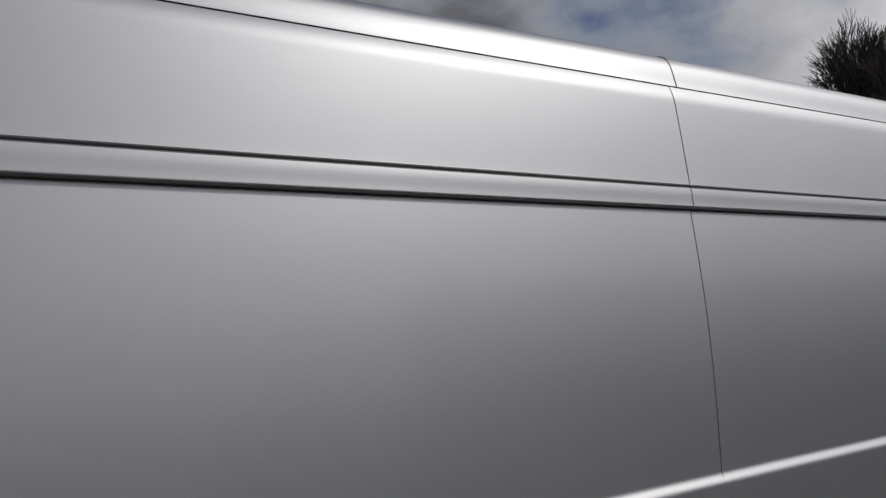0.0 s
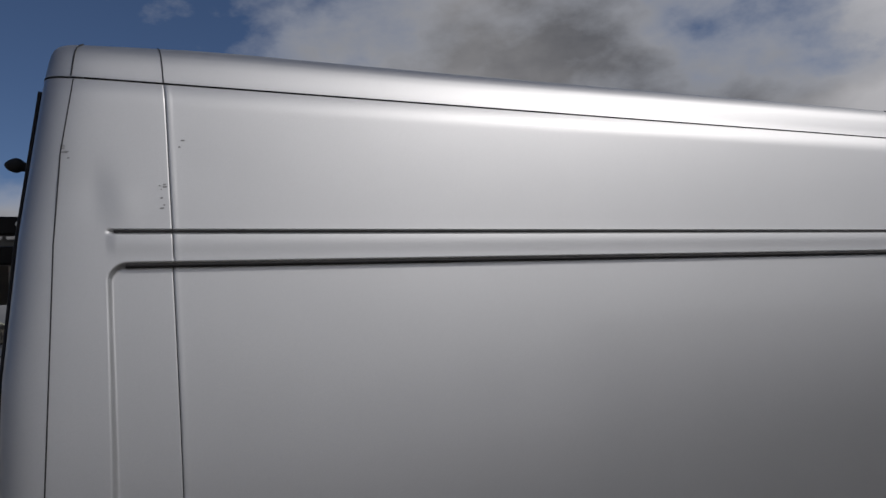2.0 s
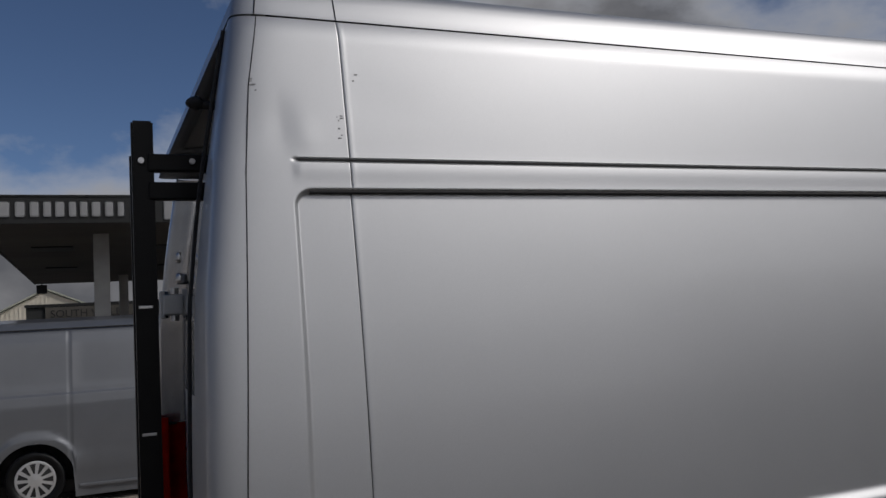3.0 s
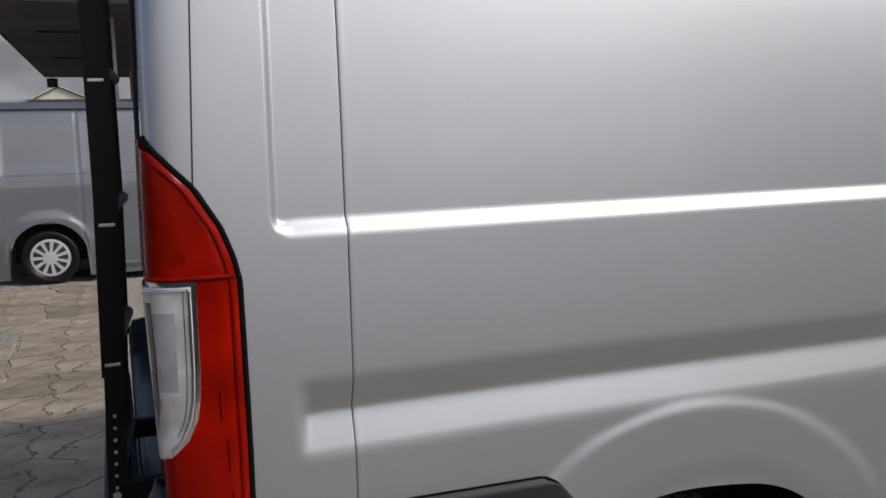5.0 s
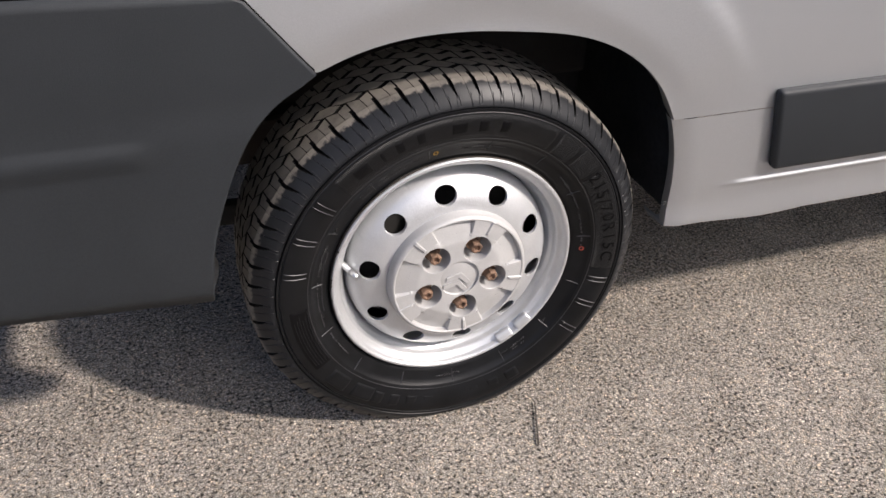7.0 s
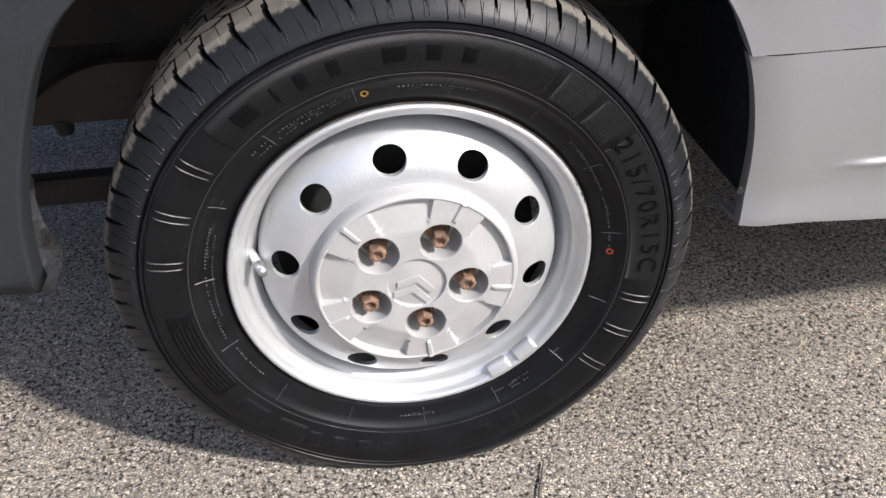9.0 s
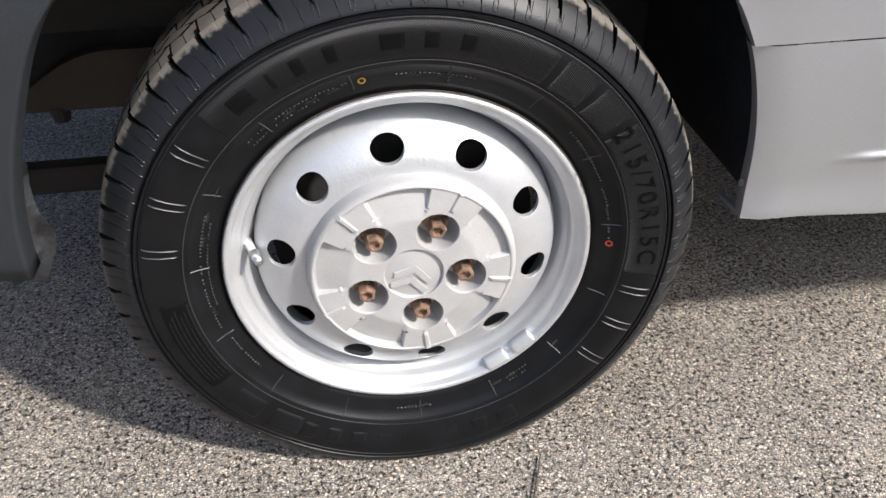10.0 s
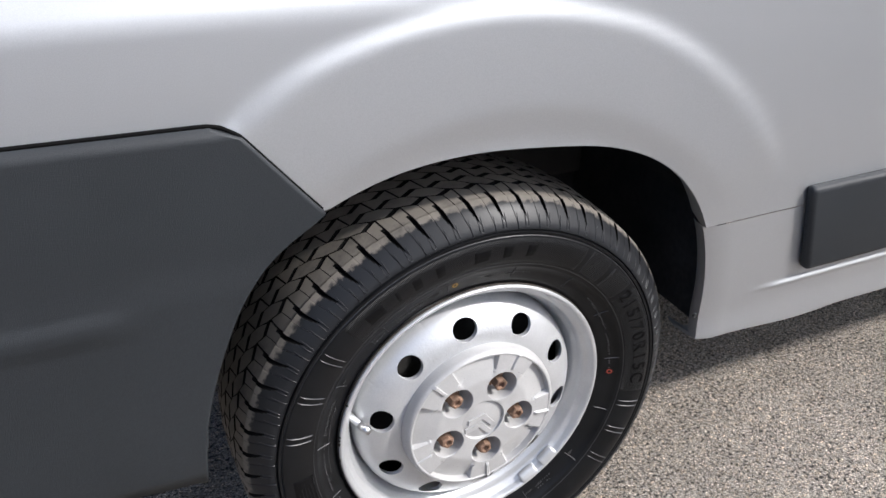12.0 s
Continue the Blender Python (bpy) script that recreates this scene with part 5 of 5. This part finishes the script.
    for t in th2:
        rib = min(abs(((t - a + radians(1) + math.pi) % (2 * math.pi)) - math.pi) for a in nut_a)
        raised = float(smooth01((radians(1.7) - rib) / radians(0.6)))
        line = []
        for i, (r, y) in enumerate(zip(ring_r, ring_y)):
            dy = scoop(r, t) - (0.0026 * raised if 1 <= i <= 9 else 0.0)
            line.append((r * math.cos(t), y + dy, r * math.sin(t)))
        rows2.append(line)
    cap_ring = mesh_part("cap_ring", *grid(np.array(rows2), wrap_u=True), CAP, hub_cap, "grey outer ring with five hollows and ribs")
    for o in (hub_cap, cap_ring):
        o.data.set_sharp_from_angle(angle=radians(30))
    mesh_part("medallion", *lathe([(0.0345, 0.0098), (0.0338, 0.0125), (0.0325, 0.0140), (0.0310, 0.0134), (0.0005, 0.0128)], 48), CAP, hub_cap, "round centre badge")
    for lift in (-0.0085, 0.006):
        bm = bmesh.new()
        w, hgt, t = 0.0212, 0.0140, 0.0070
        poly = [(-w, lift - hgt + 0.004), (0, lift + 0.004), (w, lift - hgt + 0.004), (w * 0.92, lift - hgt + 0.004 - t), (0, lift + 0.004 - t - 0.002), (-w * 0.92, lift - hgt + 0.004 - t)]
        turn = radians(-18)
        rot = [(x * math.cos(turn) - z * math.sin(turn), x * math.sin(turn) + z * math.cos(turn)) for x, z in poly]
        for idx in ((0, 1, 4, 5), (1, 2, 3, 4)):
            top = [bm.verts.new((rot[i][0], 0.0108, rot[i][1])) for i in idx]
            bot = [bm.verts.new((rot[i][0] * 1.04, 0.0138, rot[i][1] * 1.04)) for i in idx]
            bm.faces.new(top)
            for i in range(4):
                bm.faces.new((top[i], top[(i + 1) % 4], bot[(i + 1) % 4], bot[i]))
        part("badge_chevron", bm, CAP, hub_cap)
    for i, c in enumerate(nut_a):
        x, z = pm * math.cos(c), pm * math.sin(c)
        prof = [(0.0150, 0.0500), (0.0145, 0.0400), (0.0106, 0.0380), (0.0104, 0.0215), (0.0092, 0.0195), (0.0064, 0.0190), (0.0057, 0.0205), (0.0054, 0.0240), (0.0004, 0.0245)]
        v, f = lathe(prof, 6, c)
        mesh_part("wheel_nut", [(p[0] + x, p[1] - 0.0075, p[2] + z) for p in v], f, RUST, hub_cap, "rusty hexagonal wheel nut", False)
    # valve and balance weights
    va = radians(172)
    valve = tube_bm((0.188 * math.cos(va), 0.085, 0.188 * math.sin(va)), (0.171 * math.cos(va), 0.037, 0.171 * math.sin(va)), 0.0058, 12, 0.0046)
    part("valve", valve, RIM, wheel, "silver tyre valve", True)
    part("valve_cap", tube_bm((0.1735 * math.cos(va), 0.044, 0.1735 * math.sin(va)), (0.1675 * math.cos(va), 0.027, 0.1675 * math.sin(va)), 0.0062, 12, 0.0050), STEEL, wheel, "", True)
    for a in (-58.5, -46.5):
        bm = box_bm(-0.0155, 0.0155, -0.005, 0.005, -0.007, 0.007, 0.004, 3)
        for v in bm.verts:
            r = 0.1955 + v.co.z
            ang = radians(a) + v.co.x / 0.197
            v.co = Vector((r * math.cos(ang), 0.037 + v.co.y * 1.0 + v.co.z * -0.5, r * math.sin(ang)))
        part("balance_weight", bm, RIM, wheel, "clip-on balance weight", True)
    return wheel


rear_wheel = build_wheel((0, 0, HUB_Z))


def wheel_copy(at, flip):
    """The wheels on the far side and in front: the same rim, on a tyre with a plain tread."""
    made = {}
    tyre = next(o for o in rear_wheel.children if o.name.startswith("tyre"))
    for o in (rear_wheel, *rear_wheel.children_recursive):
        if o == tyre or o.parent == tyre:
            continue
        made[o] = o.copy()
        scene.collection.objects.link(made[o])
        made[o].parent = made.get(o.parent, o.parent)
    w = made[rear_wheel]
    w.location, w.scale = at, (1, -1 if flip else 1, 1)
    pv, pf = lathe(TYRE + [(0.3405, 0.07), (0.3415, 0.12), (0.3405, 0.17)] + [(r, 0.24 - y) for r, y in TYRE[::-1]], 96)
    pv[:, 2] = np.maximum(pv[:, 2], -(HUB_Z - 0.001))
    mesh_part("tyre", pv, pf, RUBBER, w, "black rubber tyre")


wheel_copy((4.035, 0, HUB_Z), False)
wheel_copy((0, WIDE, HUB_Z), True)
wheel_copy((4.035, WIDE, HUB_Z), True)

# cab
cab = []
for x, inset, z0, z1, mid in ((3.3, 0.0, 0.42, 2.39, 2.46), (3.7, 0.02, 0.42, 2.28, 2.36), (4.1, 0.06, 0.42, 1.80, 1.86), (4.35, 0.09, 0.42, 1.42, 1.45), (4.8, 0.16, 0.40, 1.12, 1.14), (4.98, 0.30, 0.42, 0.85, 0.86)):
    top = min(1.0, z1 / 2.3)
    cab.append([(x, inset, z0), (x, inset, z0 + (z1 - z0) * 0.45), (x, inset + 0.10 * top, z1 - 0.11), (x, inset + 0.25, z1), (x, WIDE / 2, mid), (x, WIDE - inset - 0.25, z1), (x, WIDE - inset - 0.10 * top, z1 - 0.11), (x, WIDE - inset, z0 + (z1 - z0) * 0.45), (x, WIDE - inset, z0)])
cab.append([(4.99, WIDE / 2, 0.6)] * 9)
mesh_part("cab", *grid(np.array(cab)), SILVER, van, "silver cab with sloping nose")
mesh_part("windscreen", *grid(np.array([[(3.74, y, 2.245), (4.08, y, 1.865)] for y in np.linspace(0.35, WIDE - 0.35, 6)])), GLASS, van, "dark windscreen")

# ---- ladder on the rear door ----
ladder = thing("rear_ladder", "black powder-coated ladder bolted to the van's rear door", "ladder")


def lean(z):
    return float(np.interp(z, [0.5, 0.72, 1.2, 2.16], [-1.042, -1.034, -1.016, -1.016]))


for y, push in ((0.434, 0.0), (0.80, 0.012)):
    bm = bmesh.new()
    rings = []
    for z in (0.95, 1.3, 1.7, 2.153):
        rings.append([bm.verts.new((lean(z) + push + dx, y + dy, z)) for dx, dy in ((0, 0), (0.044, 0), (0.044, 0.03), (0, 0.03))])
    for a, b in zip(rings, rings[1:]):
        for i in range(4):
            bm.faces.new((a[i], a[(i + 1) % 4], b[(i + 1) % 4], b[i]))
    bm.faces.new(rings[0])
    bm.faces.new(rings[-1])
    bmesh.ops.bevel(bm, geom=[e for e in bm.edges if abs(e.verts[0].co.z - e.verts[1].co.z) > 0.1 or e.verts[0].co.z > 2.1], offset=0.004, segments=2, affect="EDGES")
    rail = part("rail", bm, LADDER, ladder, "black box-section rail")
    low = bmesh.new()
    rings = []
    for z in (0.640, 0.75, 0.97):
        rings.append([low.verts.new((lean(z) + push + 0.004 + dx, y - 0.004 + dy, z)) for dx, dy in ((0, 0), (0.036, 0), (0.036, 0.028), (0, 0.028))])
    for a, b in zip(rings, rings[1:]):
        for i in range(4):
            low.faces.new((a[i], a[(i + 1) % 4], b[(i + 1) % 4], b[i]))
    low.faces.new(rings[0])
    low.faces.new(rings[-1])
    leg = part("lower_rail", low, LADDER, ladder, "black lower rail with a row of holes")
    for i in range(10):
        z = 0.665 + i * 0.0235
        part("hole", tube_bm((lean(z) + push + 0.020, y - 0.0055, z), (lean(z) + push + 0.020, y - 0.003, z), 0.0035, 8), STEEL, leg)
    for z in (0.71, 0.975, 1.238, 1.50, 1.76):
        part("clip", box_bm(lean(z) + push + 0.006, lean(z) + push + 0.034, y - 0.003, y + 0.004, z - 0.003, z + 0.003, 0.001), STEEL, rail)
    for z0, z1 in ((2.044, 2.082), (1.984, 2.022)) if push == 0 else ():
        bar = part("bracket", box_bm(-0.985, -0.795, y - 0.004, y + 0.022, z0, z1, 0.004), LADDER, ladder, "black mounting bar")
        if z0 > 2.03:
            for bx in (-0.998 + push, -0.895):
                part("bolt", tube_bm((bx, y - 0.010, 2.066), (bx, y, 2.066), 0.0065, 8), STEEL, bar)
    low_bar = part("bracket", box_bm(-1.01, -0.83, y - 0.002, y + 0.02, 0.70, 0.745, 0.006), LADDER, ladder, "black lower mounting bar")
    part("bolt", tube_bm((lean(0.72) + push + 0.02, y - 0.012, 0.722), (lean(0.72) + push + 0.02, y, 0.722), 0.008, 8), STEEL, low_bar)
for i in range(6):
    z = 0.74 + 0.262 * i
    part("rung", tube_bm((lean(z) + 0.022, 0.46, z), (lean(z) + 0.053, 0.805, z), 0.014, 12), LADDER, ladder, "black round rung")
part("rear_step", box_bm(-1.045, -0.970, 0.405, WIDE - 0.405, 0.52, 0.645, 0.012), LADDER, van, "black rear step bar")

# ---- far silver van ----
far_van = thing("panel_van", "silver-grey panel van parked behind, seen side on", "van")
FY, FX, FG = 11.0, -1.81, -0.52
far_r = 0.48


def far_low(x):
    z = np.full(np.shape(x), FG + 0.10)
    for cx in (FX, FX + 3.5):
        d = np.abs(x - cx)
        z = np.where(d < far_r, np.maximum(z, FG + 0.36 + np.sqrt(np.clip(far_r**2 - d**2, 0, None))), z)
    return z


f_cols = spread((-2.62, -2.3, 0.04), (-2.3, -1.3, 0.025), (-1.3, 1.2, 0.12), (1.2, 2.2, 0.03), (2.2, 3.0, 0.1))
f_rows = []
for x in f_cols:
    zl = float(far_low(x))
    zs = np.concatenate([zl + (0.35 - zl) * np.linspace(0, 1, 8)[:-1], spread((0.35, 0.80, 0.05), (0.80, 1.02, 0.012), (1.02, 1.62, 0.04), (1.62, 1.90, 0.025))])
    y = FY + np.interp(zs, [FG, 0.3, 0.8, 0.95, 1.6, 1.76, 1.84, 1.90], [0.04, 0.0, 0.0, 0.02, 0.12, 0.19, 0.28, 0.45])
    in_x = smooth01((x + 2.32) / 0.05) * (1 - smooth01((x + 1.40) / 0.04)) + smooth01((x + 1.34) / 0.05)
    y = y + 0.030 * smooth01((zs - 0.925) / 0.03) * smooth01((x + 2.36) / 0.08) + 0.006 * smooth01((zs - 1.0) / 0.05) * (1 - smooth01((zs - 1.60) / 0.05)) * in_x
    rr = np.hypot(x - FX, zs - FG - 0.36)
    y = y - 0.03 * smooth01((0.62 - rr) / 0.06)
    y = y + 0.012 * (abs(x + 1.37) < 0.012) - 0.03 * np.exp(-(((zs + 0.02) / 0.05) ** 2))
    y = y + 0.35 * (1 - math.sqrt(1 - min(1.0, max(0.0, (-2.42 - x) / 0.21)) ** 2))
    f_rows.append(list(zip(np.full(len(zs), x), y, zs)))
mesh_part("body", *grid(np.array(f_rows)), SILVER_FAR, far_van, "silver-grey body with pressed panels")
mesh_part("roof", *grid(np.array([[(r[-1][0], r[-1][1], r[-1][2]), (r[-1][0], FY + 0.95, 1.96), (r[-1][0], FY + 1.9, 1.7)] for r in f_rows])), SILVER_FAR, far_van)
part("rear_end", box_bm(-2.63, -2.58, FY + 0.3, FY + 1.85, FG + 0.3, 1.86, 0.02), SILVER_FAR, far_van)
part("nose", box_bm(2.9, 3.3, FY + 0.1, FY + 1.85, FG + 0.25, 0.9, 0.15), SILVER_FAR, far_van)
part("underside", box_bm(-2.5, 3.0, FY + 0.25, FY + 1.8, FG + 0.14, FG + 0.3, 0.02), CHASSIS, far_van)
part("gutter", tube_bm((-2.4, FY + 0.232, 1.80), (2.9, FY + 0.232, 1.80), 0.010, 8), BLACK, far_van, "dark roof gutter line")
part("side_moulding", box_bm(-1.28, 1.1, FY - 0.016, FY + 0.02, FG + 0.22, FG + 0.26, 0.008), SILVER_FAR, far_van)
part("tail_lamp", box_bm(-2.60, -2.51, FY + 0.02, FY + 0.14, 0.45, 1.25, 0.03), RED_LENS, far_van, "red tail lamp")
for cx in (FX, FX + 3.5):
    mesh_part("arch_liner", *grid(np.array([[(cx + far_r * 0.99 * math.cos(a), FY + yy, FG + 0.36 + far_r * 0.99 * math.sin(a)) for a in np.radians(np.linspace(-10, 190, 30))] for yy in (0.01, 0.5)])), LINER, far_van)
    part("arch_back", box_bm(cx - 0.45, cx + 0.45, FY + 0.4, FY + 0.45, FG + 0.1, FG + 0.78), LINER, far_van)
    w = new("wheel")
    w.parent, w.location, w.scale = far_van, (cx, FY + 0.05, FG + 0.36), (1.13, 1.0, 1.13)
    mesh_part("tyre", *lathe([(0.22, 0.03), (0.25, 0.0), (0.29, -0.005), (0.315, 0.01), (0.322, 0.04), (0.322, 0.18), (0.2, 0.2)], 48), RUBBER, w, "black tyre")
    mesh_part("wheel_trim", *lathe([(0.222, 0.03), (0.215, 0.02), (0.19, 0.03), (0.06, 0.008), (0.001, 0.004)], 48), RIM, w, "silver multi-spoke wheel trim")
    for i in range(11):
        a = 2 * math.pi * i / 11
        gap = bmesh.new()
        pts = [(0.080, -0.10), (0.080, 0.10), (0.192, 0.19), (0.192, -0.19)]
        vs3 = [gap.verts.new((r * math.cos(a + d * 0.9), 0.008 + (r - 0.06) * 0.17 - 0.004, r * math.sin(a + d * 0.9))) for r, d in pts]
        gap.faces.new(vs3)
        part("trim_slot", gap, BLACK, w)

# ---- filling-station canopy and buildings ----
canopy = thing("forecourt_canopy", "old flat forecourt canopy with a black lettered fascia", "canopy")
CX0, CX1, CY0, CY1, CB, CT = -2.85, 16.0, 14.0, 32.0, 3.58, 4.04
part("deck", box_bm(CX0, CX1, CY0, CY1, CB, CB + 0.25), SOFFIT, canopy, "stained cream soffit, coloured dark for the shade under the deck")
part("fascia", box_bm(CX0 - 0.03, CX1, CY0 - 0.06, CY0 - 0.003, CB - 0.01, CT, 0.01), FASCIA, canopy, "black sign fascia")
part("fascia_end", box_bm(CX0 - 0.06, CX0 - 0.003, CY0, CY1, CB - 0.01, CT, 0.01), FASCIA, canopy, "black side fascia")
part("trim", box_bm(CX0 - 0.03, CX1, CY0 - 0.08, CY0 - 0.063, CT - 0.02, CT + 0.01), FASCIA, canopy)
x = -2.62
for k, wdt in enumerate((0.17, 0.25, 0.22, 0.20, 0.18, 0.21, 0.17, 0.18, 0.21, 0.20, 0.16)):
    part("sign_bar", box_bm(x, x + wdt * 0.70, CY0 - 0.085, CY0 - 0.062, CB + 0.10, CB + 0.36, 0.03), LETTER, canopy)
    x += wdt
for wdt in (0.12, 0.12, 0.15):
    part("sign_bar", box_bm(x + 0.05, x + 0.05 + wdt * 0.75, CY0 - 0.085, CY0 - 0.062, CB + 0.06, CB + 0.17, 0.006), LETTER, canopy)
    x += wdt
x += 0.2
for wdt in (0.25, 0.2, 0.2, 0.22, 0.2):
    part("sign_bar", box_bm(x, x + wdt * 0.78, CY0 - 0.085, CY0 - 0.062, CB + 0.04, CB + 0.41, 0.02), LETTER, canopy)
    x += wdt
for px, py in ((-0.88, 15.8), (-0.06, 28.4), (6.5, 15.8), (6.9, 28.4)):
    part("column", box_bm(px - 0.14, px + 0.14, py - 0.14, py + 0.14, FG, CB, 0.01), CONCRETE_COL, canopy, "grey painted column")
lampbox = part("floodlight", box_bm(CX0 + 0.02, CX0 + 0.36, CY1 - 0.4, CY1 - 0.1, CB - 0.36, CB - 0.06, 0.02), FASCIA, canopy, "small black floodlight")
part("stem", box_bm(CX0 + 0.17, CX0 + 0.21, CY1 - 0.3, CY1 - 0.2, CB - 0.08, CB), FASCIA, lampbox)
for i in range(6):
    part("light_panel", box_bm(-2.2 + 2.4 * (i % 3), -1.4 + 2.4 * (i % 3), 18 + 6 * (i // 3), 18.9 + 6 * (i // 3), CB - 0.03, CB - 0.002, 0.005), FASCIA, canopy)

office = thing("office_building", "low dark flat-roofed building with a sign board", "building")
part("wall", box_bm(-3.45, 18, 36.0, 40, FG, 2.92, 0.02), BUILDING, office, "dark painted wall")
part("parapet", box_bm(-3.5, 18, 35.9, 36.0, 2.86, 2.98, 0.01), FASCIA, office)
board = part("sign_board", box_bm(-2.75, 0.6, 35.88, 35.96, 2.30, 2.84, 0.01), material("sign_board_brown", (0.065, 0.06, 0.05), 0.7, var=0.2, var_scale=2.0), office, "brown-grey sign board with black letters")
sv, sf = text_mesh("SOUTH WALES", 0.42, 0.01)
letters = mesh_part("lettering", [(p[0], -p[2], p[1]) for p in sv], sf, BLACK, board, "black capital letters", False)
letters.location = (-1.15, 35.87, 2.56)
barn = thing("gabled_shed", "pale clad shed with a shallow gabled roof", "building")
gb = bmesh.new()
prof = [(-6.2, FG), (-6.2, 2.55), (-3.2, 4.05), (-0.2, 2.75), (-0.2, FG)]
front = [gb.verts.new((x, 47, z)) for x, z in prof]
rear = [gb.verts.new((x, 62, z)) for x, z in prof]
gb.faces.new(front)
gb.faces.new(rear[::-1])
for i in (0, 3):
    gb.faces.new((front[i], rear[i], rear[i + 1], front[i + 1]))
part("wall", gb, CLADDING, barn, "pale ribbed cladding")
for a, b in (((-6.4, 2.47), (-3.2, 4.10)), ((-3.2, 4.10), (0.0, 2.70))):
    r = bmesh.new()
    q = [r.verts.new(p) for p in ((a[0], 46.8, a[1]), (b[0], 46.8, b[1]), (b[0], 62.2, b[1]), (a[0], 62.2, a[1]))]
    q2 = [r.verts.new((v.co.x, v.co.y, v.co.z + 0.09)) for v in q]
    r.faces.new(q)
    r.faces.new(q2[::-1])
    for i in range(4):
        r.faces.new((q[i], q[(i + 1) % 4], q2[(i + 1) % 4], q2[i]))
    part("roof", r, ROOFING, barn, "weathered green-grey roof sheets")
for i in range(29):
    x = -6.1 + 0.205 * i
    top = np.interp(x, [-6.2, -3.2, -0.2], [2.5, 4.0, 2.7])
    part("cladding_rib", box_bm(x, x + 0.05, 46.96, 47.0, FG, top), CLADDING, barn)

# ---- bare tree ----
tree = thing("tree", "bare leafless broad tree standing behind the van", "tree", (47.0, 26.5, FG))
rng = random.Random(7)


def branches(base, direction, length, radius, level, out):
    tip = base + direction * length
    out.append((base, tip, radius, radius * 0.62))
    if level == 0:
        return
    for _ in range(4 if level > 3 else 5):
        d = (direction + Vector((rng.uniform(-1, 1), rng.uniform(-1, 1), rng.uniform(-0.35, 0.8))) * 0.62).normalized()
        branches(base + direction * length * rng.uniform(0.55, 1.0), d, length * rng.uniform(0.58, 0.80), radius * 0.58, level - 1, out)


segments = []
branches(Vector((0, 0, 0)), Vector((0, 0, 1)), 7.6, 0.42, 6, segments)
for name, keep in (("trunk", lambda r: r > 0.12), ("crown", lambda r: r <= 0.12)):
    tv3, tf3 = [], []
    for a, b, r1, r2 in segments:
        if not keep(r1):
            continue
        d = (b - a).normalized()
        side = d.cross(Vector((0.3, 0.2, 1))).normalized()
        up = side.cross(d)
        n = 7 if r1 > 0.12 else 3
        o = len(tv3)
        for p, r in ((a, max(r1, 0.02)), (b, max(r2, 0.015))):
            tv3 += [tuple(p + r * (math.cos(t) * side + math.sin(t) * up)) for t in np.linspace(0, 2 * math.pi, n, endpoint=False)]
        tf3 += [(o + i, o + (i + 1) % n, o + n + (i + 1) % n, o + n + i) for i in range(n)]
    mesh_part(name, tv3, tf3, BARK, tree, "dark bare branches" if name == "crown" else "dark trunk")

# ---- small things on the ground ----
twig = part("twig", tube_bm((0.156, -0.010, 0.004), (0.118, -0.111, 0.005), 0.0010, 6, 0.0019), BARK)
tagged(twig, "thin dark dry twig lying on the tarmac", "twig")

# ---- broken concrete slabs ----
rng = random.Random(3)
slab_rows, slab_cols = 14, 5
knots = {}
for i in range(slab_cols + 1):
    for j in range(slab_rows + 1):
        knots[i, j] = (-4.60 + 0.71 * i + rng.uniform(-0.16, 0.16) * (0.25 if i == slab_cols else 1.0), 0.9 + 0.70 * j + rng.uniform(-0.2, 0.2))
for i in range(slab_cols):
    for j in range(slab_rows):
        if rng.random() < (0.10 if i < 4 else 0.0):
            continue
        poly = []
        quad = [knots[i, j], knots[i + 1, j], knots[i + 1, j + 1], knots[i, j + 1]]
        mx, my = sum(q[0] for q in quad) / 4, sum(q[1] for q in quad) / 4
        for a, b in zip(quad, quad[1:] + quad[:1]):
            for t in (0.0, 0.22, 0.45, 0.7):
                jig = 0.0 if t == 0 else 0.03
                poly.append((a[0] + (b[0] - a[0]) * t + rng.uniform(-jig, jig), a[1] + (b[1] - a[1]) * t + rng.uniform(-jig, jig)))
        bm = bmesh.new()
        lift = rng.uniform(0.005, 0.013)
        rings = []
        for shrink, h in ((0.992, -0.01), (0.990, lift - 0.006), (0.978, lift)):
            rings.append([bm.verts.new(((x - mx) * shrink, (y - my) * shrink, h + ground_z(my + (y - my) * shrink) - ground_z(my))) for x, y in poly])
        for a, b in zip(rings, rings[1:]):
            for k2 in range(len(poly)):
                bm.faces.new((a[k2], a[(k2 + 1) % len(poly)], b[(k2 + 1) % len(poly)], b[k2]))
        bm.faces.new(rings[-1])
        slab = part("slab", bm, CONCRETE, ground)
        slab.location = (mx, my, ground_z(my))
